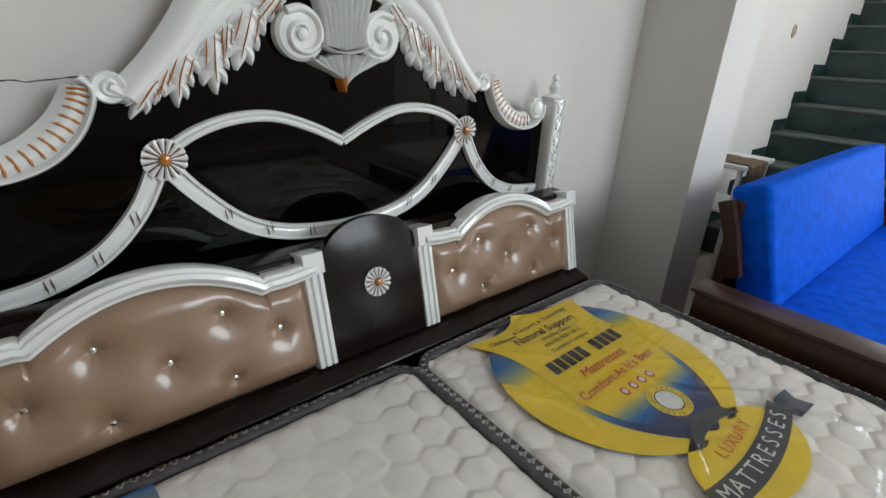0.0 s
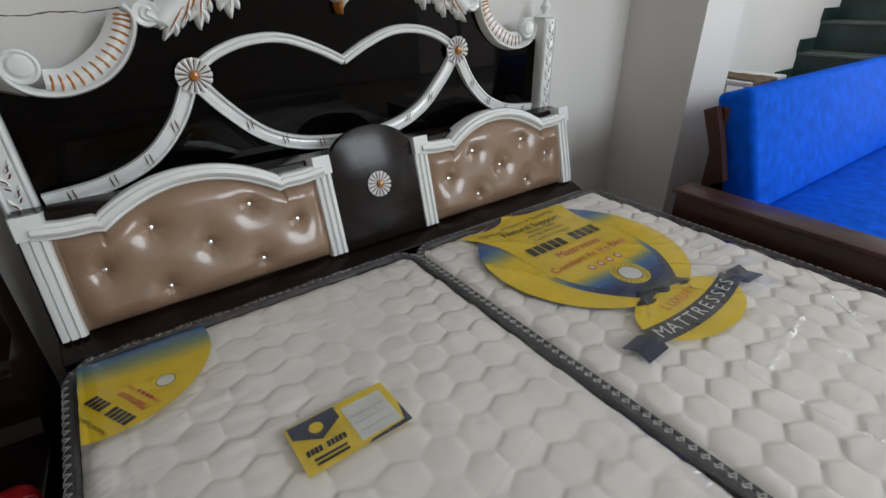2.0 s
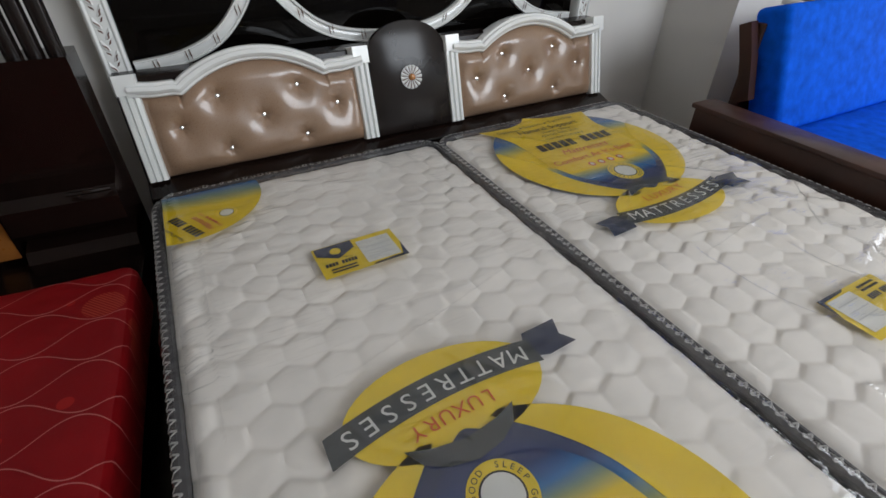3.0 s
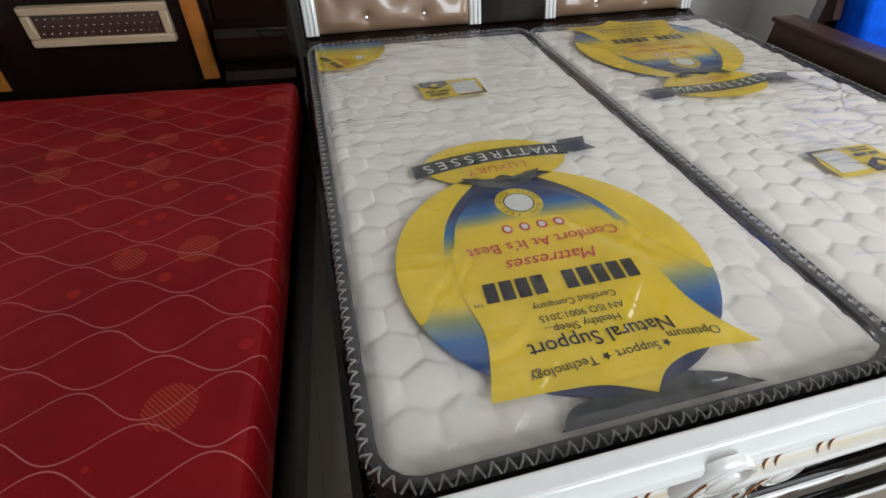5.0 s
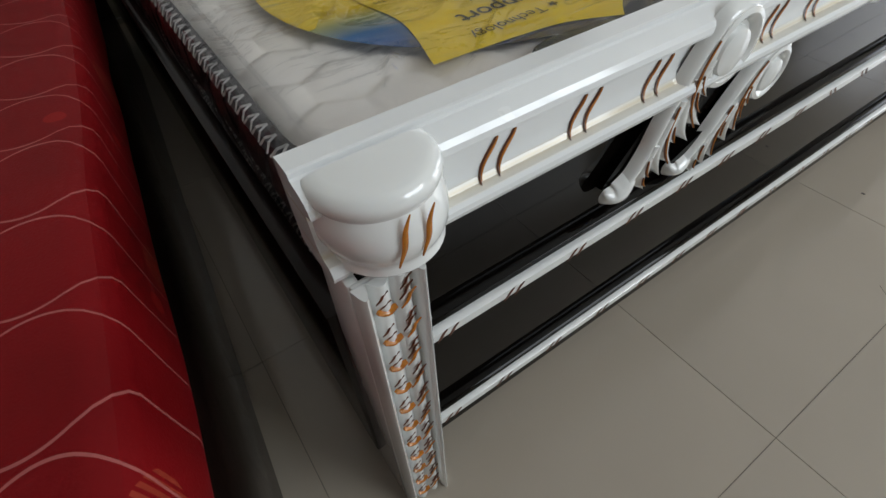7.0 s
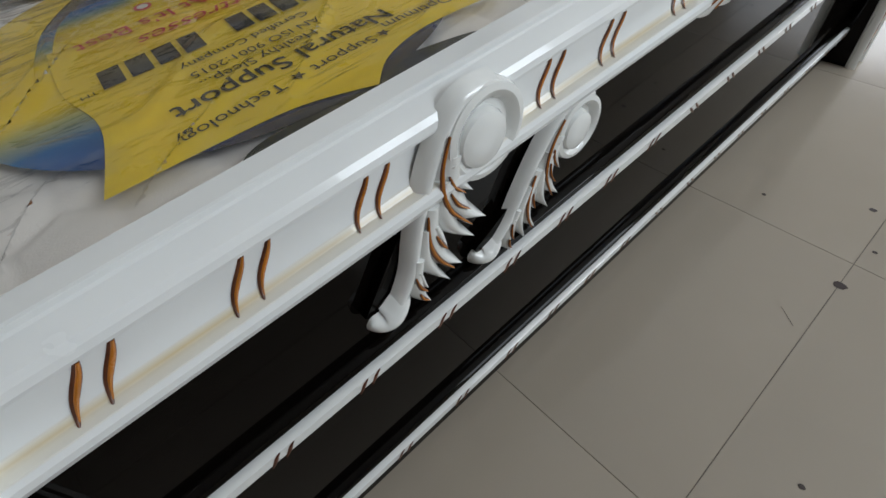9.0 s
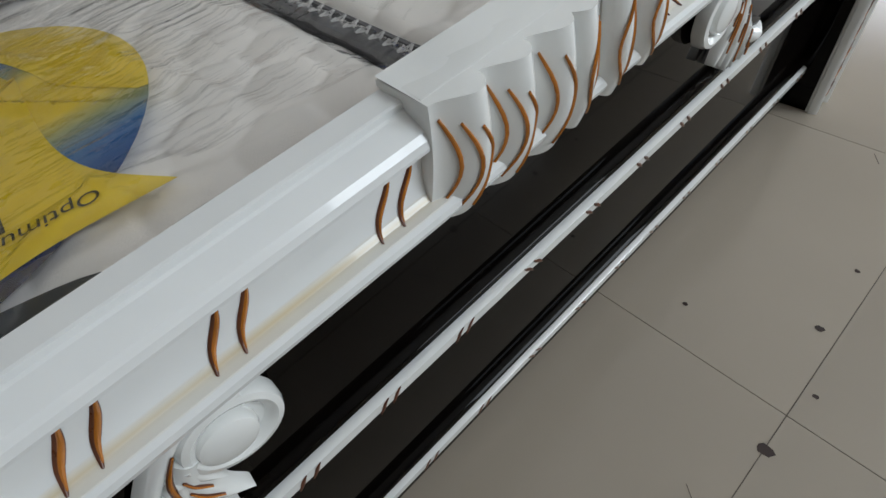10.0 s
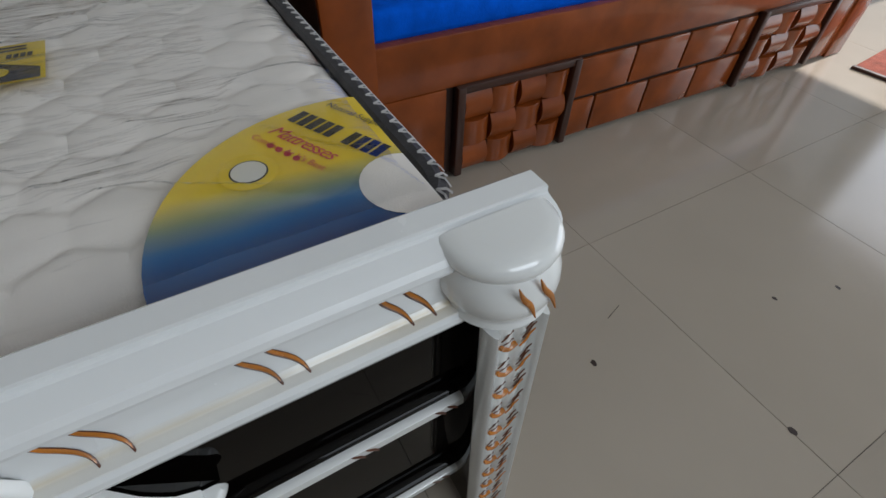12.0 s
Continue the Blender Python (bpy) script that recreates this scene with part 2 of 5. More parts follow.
def film_material():
    """Clear packing film: almost all light passes, crumpled gloss."""
    m = bpy.data.materials.new("packing_film")
    m.use_nodes = True
    t = m.node_tree
    t.nodes.remove(t.nodes["Principled BSDF"])
    out = t.nodes["Material Output"]
    tr, gl, mix = t.nodes.new("ShaderNodeBsdfTransparent"), t.nodes.new("ShaderNodeBsdfGlossy"), t.nodes.new("ShaderNodeMixShader")
    gl.inputs["Roughness"].default_value = 0.05
    fr = t.nodes.new("ShaderNodeFresnel")
    fr.inputs[0].default_value = 1.48
    tc, mp, n = t.nodes.new("ShaderNodeTexCoord"), t.nodes.new("ShaderNodeMapping"), t.nodes.new("ShaderNodeTexNoise")
    mp.inputs["Scale"].default_value = (4, 11, 4)
    mp.inputs["Rotation"].default_value = (0, 0, 0.5)
    n.inputs["Scale"].default_value, n.inputs["Detail"].default_value = 2.0, 3
    # short parallel puckers, gathered in patches
    mp2, fine, patch = t.nodes.new("ShaderNodeMapping"), t.nodes.new("ShaderNodeTexNoise"), t.nodes.new("ShaderNodeTexNoise")
    mp2.inputs["Scale"].default_value = (7, 62, 7)
    mp2.inputs["Rotation"].default_value = (0, 0, -0.12)
    fine.inputs["Scale"].default_value, fine.inputs["Detail"].default_value = 1.0, 2
    patch.inputs["Scale"].default_value, patch.inputs["Detail"].default_value = 4.0, 1
    t.links.new(tc.outputs["Object"], mp2.inputs[0])
    t.links.new(mp2.outputs[0], fine.inputs["Vector"])
    t.links.new(tc.outputs["Object"], patch.inputs["Vector"])
    gather = math_node(t, "MAXIMUM", math_node(t, "SUBTRACT", patch.outputs["Fac"], 0.46), 0.0)
    pucker = math_node(t, "MULTIPLY", fine.outputs["Fac"], math_node(t, "MULTIPLY", gather, 5.0))
    relief = math_node(t, "ADD", n.outputs["Fac"], pucker)
    bp = t.nodes.new("ShaderNodeBump")
    bp.inputs["Strength"].default_value, bp.inputs["Distance"].default_value = 0.6, 0.014
    t.links.new(tc.outputs["Object"], mp.inputs[0])
    t.links.new(mp.outputs[0], n.inputs["Vector"])
    t.links.new(relief, bp.inputs["Height"])
    t.links.new(bp.outputs[0], gl.inputs["Normal"])
    t.links.new(bp.outputs[0], fr.inputs["Normal"])
    t.links.new(fr.outputs[0], mix.inputs[0])
    haze, milky = t.nodes.new("ShaderNodeMixShader"), t.nodes.new("ShaderNodeBsdfDiffuse")
    milky.inputs[0].default_value = (0.85, 0.85, 0.85, 1)
    haze.inputs[0].default_value = 0.015
    t.links.new(tr.outputs[0], haze.inputs[1])
    t.links.new(milky.outputs[0], haze.inputs[2])
    t.links.new(haze.outputs[0], mix.inputs[1])
    t.links.new(gl.outputs[0], mix.inputs[2])
    t.links.new(mix.outputs[0], out.inputs[0])
    return m


def amber_glaze(m, heights):
    """Amber wash left in the grooves of the beam, in uneven lines at the given heights."""
    t = m.node_tree
    b = t.nodes["Principled BSDF"]
    old = b.inputs["Base Color"].links[0].from_socket
    tc = t.nodes.new("ShaderNodeTexCoord")
    sep = t.nodes.new("ShaderNodeSeparateXYZ")
    t.links.new(tc.outputs["Object"], sep.inputs[0])
    n = t.nodes.new("ShaderNodeTexNoise")
    n.inputs["Scale"].default_value = 5.0
    t.links.new(tc.outputs["Object"], n.inputs["Vector"])
    total = None
    for z, w in heights:
        d = math_node(t, "ABSOLUTE", math_node(t, "SUBTRACT", sep.outputs[2], z))
        k = math_node(t, "MAXIMUM", math_node(t, "SUBTRACT", 1.0, math_node(t, "DIVIDE", d, w)), 0.0)
        total = k if total is None else math_node(t, "MAXIMUM", total, k)
    amount = math_node(t, "MULTIPLY", total, math_node(t, "MULTIPLY", math_node(t, "SUBTRACT", n.outputs["Fac"], 0.22), 1.5))
    mix = t.nodes.new("ShaderNodeMix")
    mix.data_type, mix.clamp_factor = "RGBA", True
    mix.inputs[7].default_value = (0.60, 0.43, 0.13, 1)
    t.links.new(amount, mix.inputs[0])
    t.links.new(old, mix.inputs[6])
    t.links.new(mix.outputs[2], b.inputs["Base Color"])


amber_glaze(GLAZED, ((0.5645, 0.0035), (0.5285, 0.0045)))
TILE, RED, PRINT, BLUE, FILM = marble_tile(), red_fabric(), print_gradient(), velvet_blue(), film_material()


# ---- mesh helpers ----
def part(name, bm, mat, parent=None, label="", smooth=True, crease=38):
    """Links a bmesh as one mesh object under a thing or part."""
    me = bpy.data.meshes.new(name)
    bmesh.ops.recalc_face_normals(bm, faces=bm.faces)
    bm.to_mesh(me)
    bm.free()
    me.materials.append(mat)
    if smooth:
        for p in me.polygons:
            p.use_smooth = True
        me.set_sharp_from_angle(angle=radians(crease))
    ob = new(name, me)
    if parent:
        ob.parent = parent
    if label:
        ob["label"] = label
    return ob


def thing(name, label, category, at=(0, 0, 0), turn=0, group="", kind=""):
    e = new(name)
    e.matrix_world = pose(*at, 0, 0, turn)
    return tagged(e, label, category, group, kind)


def box(bm, x0, x1, y0, y1, z0, z1, bevel=0.0, seg=2):
    r = bmesh.ops.create_cube(bm, size=1.0, matrix=Matrix.LocRotScale(((x0 + x1) / 2, (y0 + y1) / 2, (z0 + z1) / 2), None, (x1 - x0, y1 - y0, z1 - z0)))
    if bevel:
        es = list({e for v in r["verts"] for e in v.link_edges})
        bmesh.ops.bevel(bm, geom=es, offset=bevel, segments=seg, profile=0.5, affect="EDGES")
    return bm


def boxed(*a, **k):
    return box(bmesh.new(), *a, **k)


def sweep(bm, path, profile, out, closed=False, cap=True):
    """Profile points (side, height) carried along a 3D path; side lies across the path, height along out (a vector or one per point)."""
    path = [Vector(p) for p in path]
    n, rings = len(path), []
    for i, p in enumerate(path):
        a, b = (path[(i - 1) % n], path[(i + 1) % n]) if closed else (path[max(0, i - 1)], path[min(n - 1, i + 1)])
        d = (b - a).normalized()
        o = Vector(out[i]) if isinstance(out, list) else Vector(out)
        s = d.cross(o).normalized()
        pr = profile(i / max(1, n - 1)) if callable(profile) else profile
        rings.append([bm.verts.new(p + s * u + o * h) for u, h in pr])
    m = len(rings[0])
    for i in range(n if closed else n - 1):
        r, q = rings[i], rings[(i + 1) % n]
        for j in range(m - 1):
            bm.faces.new((r[j], r[j + 1], q[j + 1], q[j]))
    if cap and not closed:
        for r in (rings[0], rings[-1]):
            try:
                bm.faces.new(r)
            except ValueError:
                pass
    return bm


def dome(w, h, seg=6, base=0.0):
    return [(-w + 2 * w * k / seg, base + h * math.sin(math.pi * k / seg) ** 0.8) for k in range(seg + 1)]


def spline(pts, n=8):
    """Catmull-Rom through points of any size."""
    pts = [Vector(p) for p in pts]
    out = []
    for i in range(len(pts) - 1):
        p0, p1, p2, p3 = pts[max(0, i - 1)], pts[i], pts[i + 1], pts[min(len(pts) - 1, i + 2)]
        for k in range(n):
            t = k / n
            out.append(0.5 * (2 * p1 + (p2 - p0) * t + (2 * p0 - 5 * p1 + 4 * p2 - p3) * t * t + (3 * p1 - p0 - 3 * p2 + p3) * t ** 3))
    return out + [pts[-1]]


class Relief:
    """A carving plane: u, v across it and h out of it."""

    def __init__(self, origin, u, v):
        self.o, self.u, self.v = Vector(origin), Vector(u).normalized(), Vector(v).normalized()
        self.n = self.u.cross(self.v)

    def p(self, u, v, h=0.0):
        return self.o + self.u * u + self.v * v + self.n * h

    def ridge(self, bm, pts, width, height, h0=0.0, n=6, seg=6):
        """A domed rib along a curve; width and height may be functions of 0..1."""
        c = spline([(a, b, 0) for a, b in pts], n)
        w = width if callable(width) else (lambda s: width)
        hh = height if callable(height) else (lambda s: height)
        return sweep(bm, [self.p(q.x, q.y, h0) for q in c], lambda s: dome(max(w(s), 0.0004), hh(s), seg), self.n)

    def slash(self, bm, u, v, length, lean, width=0.004, h0=0.001, curl=0.15):
        """One painted cut, thick in its middle."""
        du, dv = math.sin(lean) * length / 2, math.cos(lean) * length / 2
        cu, cv = dv * curl, -du * curl
        return self.ridge(bm, [(u - du, v - dv), (u - du * 0.3 + cu, v - dv * 0.3 + cv), (u + du * 0.35 - cu * 0.4, v + dv * 0.35 - cv * 0.4), (u + du, v + dv)], lambda s: width * (0.06 + 0.94 * math.sin(math.pi * min(1, s * 0.9 + 0.06)) ** 1.1), 0.0012, h0, 4, 4)

    def plate(self, bm, pts, h0, h1, bevel=0.0):
        """A flat cut-out with an edge."""
        vs = [bm.verts.new(self.p(a, b, h0)) for a, b in pts]
        f = bm.faces.new(vs)
        r = bmesh.ops.extrude_face_region(bm, geom=[f])
        top = [g for g in r["geom"] if isinstance(g, bmesh.types.BMVert)]
        bmesh.ops.translate(bm, verts=top, vec=self.n * (h1 - h0))
        if bevel:
            es = [e for e in bm.edges if e.verts[0] in top and e.verts[1] in top]
            bmesh.ops.bevel(bm, geom=es, offset=bevel, segments=2, profile=0.5, affect="EDGES")
        return bm

    def lathe(self, bm, u, v, profile, seg=24, su=1.0, sv=1.0):
        """Round boss; profile of (radius, height)."""
        rings = []
        for r, h in profile:
            rings.append([bm.verts.new(self.p(u + su * r * math.cos(2 * math.pi * k / seg), v + sv * r * math.sin(2 * math.pi * k / seg), h)) for k in range(seg)])
        for a, b in zip(rings, rings[1:]):
            for k in range(seg):
                bm.faces.new((a[k], a[(k + 1) % seg], b[(k + 1) % seg], b[k]))
        bm.faces.new(rings[-1])
        bm.faces.new(rings[0][::-1])
        return bm


def grid_surface(bm, nu, nv, fn):
    vs = [[bm.verts.new(fn(i / nu, j / nv)) for j in range(nv + 1)] for i in range(nu + 1)]
    for i in range(nu):
        for j in range(nv):
            bm.faces.new((vs[i][j], vs[i + 1][j], vs[i + 1][j + 1], vs[i][j + 1]))
    return vs


def words(name, text, size, mat, parent, m, spacing=1.0, shear=0.0, bold=0.0, label=""):
    """Text in the built-in font as a thin mesh, centred, at the pose m in its parent."""
    c = bpy.data.curves.new(name, "FONT")
    c.body, c.size, c.align_x, c.align_y, c.space_character, c.shear, c.offset, c.extrude = text, size, "CENTER", "CENTER", spacing, shear, bold, 0.0
    c.resolution_u = 3
    tmp = new("tmp", c)
    bpy.context.view_layer.update()
    me = bpy.data.meshes.new_from_object(tmp.evaluated_get(bpy.context.evaluated_depsgraph_get()))
    bpy.data.objects.remove(tmp)
    me.materials.clear()
    me.materials.append(mat)
    o = new(name, me)
    o.parent = parent
    o.matrix_basis = m
    if label:
        o["label"] = label
    return o


# ---- the room ----
X0, X1, Y0, Y1, H = -4.2, 7.0, -3.6, 2.29, 4.3


def build_room():
    def wall(name, *b):
        return tagged(part(name, boxed(*b), WALL, smooth=False), "off-white painted plaster wall", "wall", kind="structure")

    wall("wall_north", X0 - 0.15, X1 + 0.15, Y1, Y1 + 0.15, 0, H)
    wall("wall_west", X0 - 0.15, X0, Y0, Y1, 0, H)
    w = wall("wall_east", X1, X1 + 0.15, 1.05, Y1, 0, H)
    part("lintel", boxed(X1, X1 + 0.15, -2.2, 1.05, 2.68, H), WALL, w, smooth=False)
    part("pier", boxed(X1, X1 + 0.15, Y0, -2.2, 0, H), WALL, w, smooth=False)
    s = wall("wall_south", X0 - 0.15, 1.6, Y0 - 0.15, Y0, 0, H)
    part("pier", boxed(6.88, X1 + 0.15, Y0 - 0.15, Y0, 0, H), WALL, s, smooth=False)
    part("parapet", boxed(1.6, 4.8, Y0 - 0.15, Y0, 0, 2.0), WALL, s, smooth=False)
    part("pier", boxed(4.8, 5.0, Y0 - 0.15, Y0, 0, H), WALL, s, smooth=False)
    part("lintel", boxed(5.0, 6.88, Y0 - 0.15, Y0, 2.1, H), WALL, s, smooth=False)
    part("lintel", boxed(1.6, 4.8, Y0 - 0.15, Y0, 4.1, H), WALL, s, smooth=False)
    tagged(part("ceiling", boxed(X0 - 0.15, X1 + 0.15, Y0 - 0.15, Y1 + 0.15, H, H + 0.15), CEIL, smooth=False), "plain white ceiling", "ceiling", kind="structure")
    win = thing("window_1", "wide shop window with pale frame", "window", kind="structure")
    for x in (1.63, 2.68, 3.73, 4.77):
        part("mullion", boxed(x - 0.03, x + 0.03, Y0 - 0.1, Y0 - 0.04, 2.0, 4.1, bevel=0.004), STEEL, win)
    door = thing("door_1", "open wide entrance with pale frame", "door", kind="structure")
    for y in (1.02, -0.05, -1.12, -2.17):
        part("jamb", boxed(X1 + 0.03, X1 + 0.1, y - 0.03, y + 0.03, 0, 2.68, bevel=0.004), STEEL, door)
    back = thing("door_2", "open side entrance with pale frame", "door", kind="structure")
    for x in (5.03, 5.94, 6.85):
        part("jamb", boxed(x - 0.03, x + 0.03, Y0 - 0.1, Y0 - 0.03, 0, 2.1, bevel=0.004), STEEL, back)
    # projecting column between the bed and the stair
    col = boxed(2.56, 2.9, 1.9, Y1, 0, H)
    es = [e for e in col.edges if abs(e.verts[0].co.x - e.verts[1].co.x) < 1e-5 and abs(e.verts[0].co.y - e.verts[1].co.y) < 1e-5]
    bmesh.ops.subdivide_edges(col, edges=es, cuts=90)
    for v in col.verts:
        if v.co.y < 2.0:
            k = noise.noise(Vector((v.co.x * 3, 0, v.co.z * 14)))
            c = max(0.0, k - 0.32) * 0.010
            v.co.x += c if v.co.x < 2.7 else -c
            v.co.y += c
    tagged(part("column", col, WALL, smooth=False), "off-white plastered column with chipped corner", "column", kind="structure")
    sk = tagged(part("baseboard", boxed(X0, 3.75, Y1 - 0.012, Y1 - 0.001, 0.004, 0.1, bevel=0.002), TILE), "beige tile skirting along the wall", "baseboard", kind="structure")
    tagged(part("ground", boxed(-400, 400, -400, 400, -0.5, -0.02), EARTH, smooth=False), "pale paved ground outside", "ground", kind="structure")


def build_floor():
    fl = tagged(part("floor", boxed(X0, X1 + 0.15, Y0, Y1, -0.019, -0.003), GROUT, smooth=False), "polished beige vitrified tile floor with dark joints", "floor", kind="structure")
    s, g = 0.632, 0.0006
    b = boxed(-s / 2 + g, s / 2 - g, -s / 2 + g, s / 2 - g, -0.008, 0.0)
    me = bpy.data.meshes.new("tile")
    b.to_mesh(me)
    b.free()
    me.materials.append(TILE)
    i0, j0 = 1.788 + s / 2, -0.318 + s / 2
    for i in range(-9, 8):
        for j in range(-7, 4):
            x, y = i0 + i * s, j0 + j * s
            if x - s / 2 < X0 - 0.4 or x + s / 2 > X1 + 0.5 or y - s / 2 < Y0 - 0.3 or y + s / 2 > Y1 + 0.5:
                continue
            o = new("tile", me)
            o.location = (x, y, 0)
            o.parent = fl


def build_stairs():
    st = thing("stairs", "dark green marble stair with dusty treads", "stairs", kind="structure")
    rise, tread, x0 = 0.205, 0.272, 3.96
    for k in range(12):
        x, z = x0 + k * tread, k * rise
        if x > X1 - 0.3:
            break
        part("riser", boxed(x, x + tread, 1.12, Y1, 0, z + rise - 0.02), GREEN, st, smooth=False)
        part("tread", boxed(x - 0.015, x + tread - 0.016, 1.11, Y1 - 0.001, z + rise - 0.02, z + rise, bevel=0.004), NOSING, st)
        part("skirting_block", boxed(x - 0.03, x + tread - 0.03, Y1 - 0.012, Y1 - 0.002, z + rise + 0.001, z + rise + 0.09), GREEN, st, smooth=False)


build_room()
build_stairs()


# ---- the carved bed ----
CX = 0.95
BED = thing("bed", "carved double bed in glossy white and dark lacquer with amber accents", "bed")
HB = Relief((0, 2.212, 0), (1, 0, 0), (0, 0, 1))
FB = Relief((0, -0.013, 0), (1, 0, 0), (0, 0, 1))
TILTV = Vector((0, 0.077, 0.305)).normalized()
PN = Relief((0, 2.013, 0.524), (1, 0, 0), TILTV)


def mirror_bm(bm, cx=CX):
    for v in bm.verts:
        v.co.x = 2 * cx - v.co.x
    bmesh.ops.reverse_faces(bm, faces=bm.faces)
    return bm


def both(name, make, mat, parent, label="", cx=CX):
    a = part(name, make(bmesh.new()), mat, parent, label)
    b = part(name, mirror_bm(make(bmesh.new()), cx), mat, parent, label)
    return a, b


def rosette_thing(R, u, v, r, parent, h=0.0, petals=16):
    Q = Relief(R.p(0, 0, h), R.u, R.v)
    o = part("rosette", Q.lathe(bmesh.new(), u, v, [(r * 0.93, 0), (r * 0.93, r * 0.14), (r * 0.5, r * 0.2)], 32), WHITE, parent, "white daisy rosette with amber centre")
    part("rosette_centre", Q.lathe(bmesh.new(), u, v, [(r * 0.30, r * 0.15), (r * 0.30, r * 0.34), (r * 0.24, r * 0.48), (r * 0.10, r * 0.54)], 18), AMBER, o, "amber bead")
    for k in range(petals):
        a = 2 * math.pi * k / petals
        c, s = math.cos(a), math.sin(a)
        part("petal", Q.ridge(bmesh.new(), [(u + c * r * q, v + s * r * q) for q in (0.25, 0.65, 1.0)], lambda t: r * (0.06 + 0.13 * t) * (1 if t < 0.9 else 0.75), r * 0.13, r * 0.12, 3, 4), WHITE, o)
        a += math.pi / petals
        part("petal_line", Q.ridge(bmesh.new(), [(u + math.cos(a) * r * q, v + math.sin(a) * r * q) for q in (0.3, 0.6, 0.9)], lambda t: r * (0.025 + 0.02 * t), r * 0.05, r * 0.19, 2, 3), BROWN_STAIN, o)


# headboard outline: low shoulders, then a tall arched crest
def crest_outline():
    left = [(0.40, 1.235), (0.46, 1.215), (0.52, 1.27), (0.57, 1.33), (0.62, 1.40), (0.69, 1.475), (0.78, 1.52), (0.88, 1.54), (0.95, 1.545)]
    return spline([(a, b, 0) for a, b in left], 4)


def build_headboard():
    left = [(0.06, 0.3), (0.06, 1.10), (0.13, 1.075), (0.24, 1.09), (0.33, 1.15), (0.375, 1.21)] + [(p.x, p.y) for p in crest_outline()]
    right = [(2 * CX - a, b) for a, b in left[::-1]][1:]
    part("headboard_panel", HB.plate(bmesh.new(), left + right, -0.03, 0.0), BLACK, BED, "black lacquered back panel")
    # heart shaped frame
    bow = [(-0.0145, 0), (-0.0145, 0.011), (-0.011, 0.016), (-0.006, 0.015), (-0.0045, 0.007), (-0.002, 0.007), (0.000, 0.015), (0.005, 0.018), (0.011, 0.016), (0.0145, 0.010), (0.0145, 0)]

    def band(name, pts, prof=bow, mir=False):
        def mk(bm):
            return sweep(bm, [HB.p(q.x, q.y) for q in spline([(a, b, 0) for a, b in pts], 8)], prof, HB.n)
        if mir:
            return both(name, mk, WHITE, BED, "white moulded band with fine brown cuts")
        return part(name, mk(bmesh.new()), WHITE, BED, "white moulded band with fine brown cuts")

    band("heart_moulding", [(0.50, 1.095), (0.57, 1.138), (0.66, 1.165), (0.76, 1.166), (0.86, 1.133), (0.95, 1.088)], mir=True)
    wide = [(-0.022, 0), (-0.022, 0.012), (-0.0185, 0.018), (-0.014, 0.018), (-0.0115, 0.008), (-0.004, 0.012), (0.007, 0.014), (0.0145, 0.012), (0.0165, 0.017), (0.0205, 0.016), (0.022, 0)]
    band("swag_moulding", [(0.50, 1.075), (0.56, 0.995), (0.66, 0.90), (0.78, 0.85), (0.95, 0.832), (1.12, 0.85), (1.24, 0.90), (1.34, 0.995), (1.40, 1.075)], wide)
    band("side_moulding", [(0.488, 1.075), (0.43, 0.972), (0.34, 0.884), (0.22, 0.835), (0.08, 0.818)], wide, True)
    for pts in ([(0.62, 0.935, -0.8), (0.72, 0.875, -0.5), (0.84, 0.845, -0.2), (1.06, 0.845, 0.3), (1.18, 0.875, 0.6), (1.28, 0.935, 0.9), (0.42, 0.960, 0.7), (0.335, 0.882, 0.9), (0.24, 0.843, 1.2), (0.14, 0.823, 1.4), (1.48, 0.960, -0.7), (1.565, 0.882, -0.9), (1.66, 0.843, -1.2), (1.76, 0.823, -1.4)],):
        b = bmesh.new()
        for u, v, a in pts:
            for d in (-0.006, 0.006):
                HB.slash(b, u + d, v + d * 0.3, 0.034, 0.25 if u > CX else -0.1, 0.0017, 0.0172, 0.03)
        tagged(part("brown_cut", b, BROWN_STAIN, BED, "fine brown painted cuts"), kind="stuff")
    rosette_thing(HB, 0.500, 1.087, 0.047, BED, 0.012)
    rosette_thing(HB, 1.405, 1.087, 0.047, BED, 0.012)

    # C scrolls on the shoulders: a fluted cove with an outer bead and a volute
    cove = [(0.175, 1.105), (0.225, 1.102), (0.285, 1.128), (0.335, 1.170), (0.366, 1.218), (0.374, 1.248)]

    def cscroll(bm):
        HB.ridge(bm, cove, lambda t: 0.032 * (0.85 + 0.25 * math.sin(math.pi * t)), 0.026, 0, 6, 10)
        HB.ridge(bm, [(0.105, 1.155), (0.108, 1.118), (0.145, 1.084), (0.215, 1.074), (0.295, 1.098), (0.353, 1.146), (0.388, 1.205), (0.394, 1.242), (0.378, 1.262)], lambda t: 0.0105, 0.036, 0, 6, 7)
        HB.lathe(bm, 0.140, 1.143, [(0.038, 0), (0.039, 0.024), (0.034, 0.030), (0.028, 0.024)], 24)
        HB.lathe(bm, 0.142, 1.145, [(0.026, 0.010), (0.026, 0.028), (0.021, 0.034), (0.008, 0.036)], 20)
        return bm

    both("scroll_carving", cscroll, WHITE, BED, "white C-scroll carving with amber flutes")

    path = spline([(a, b, 0) for a, b in cove], 3)
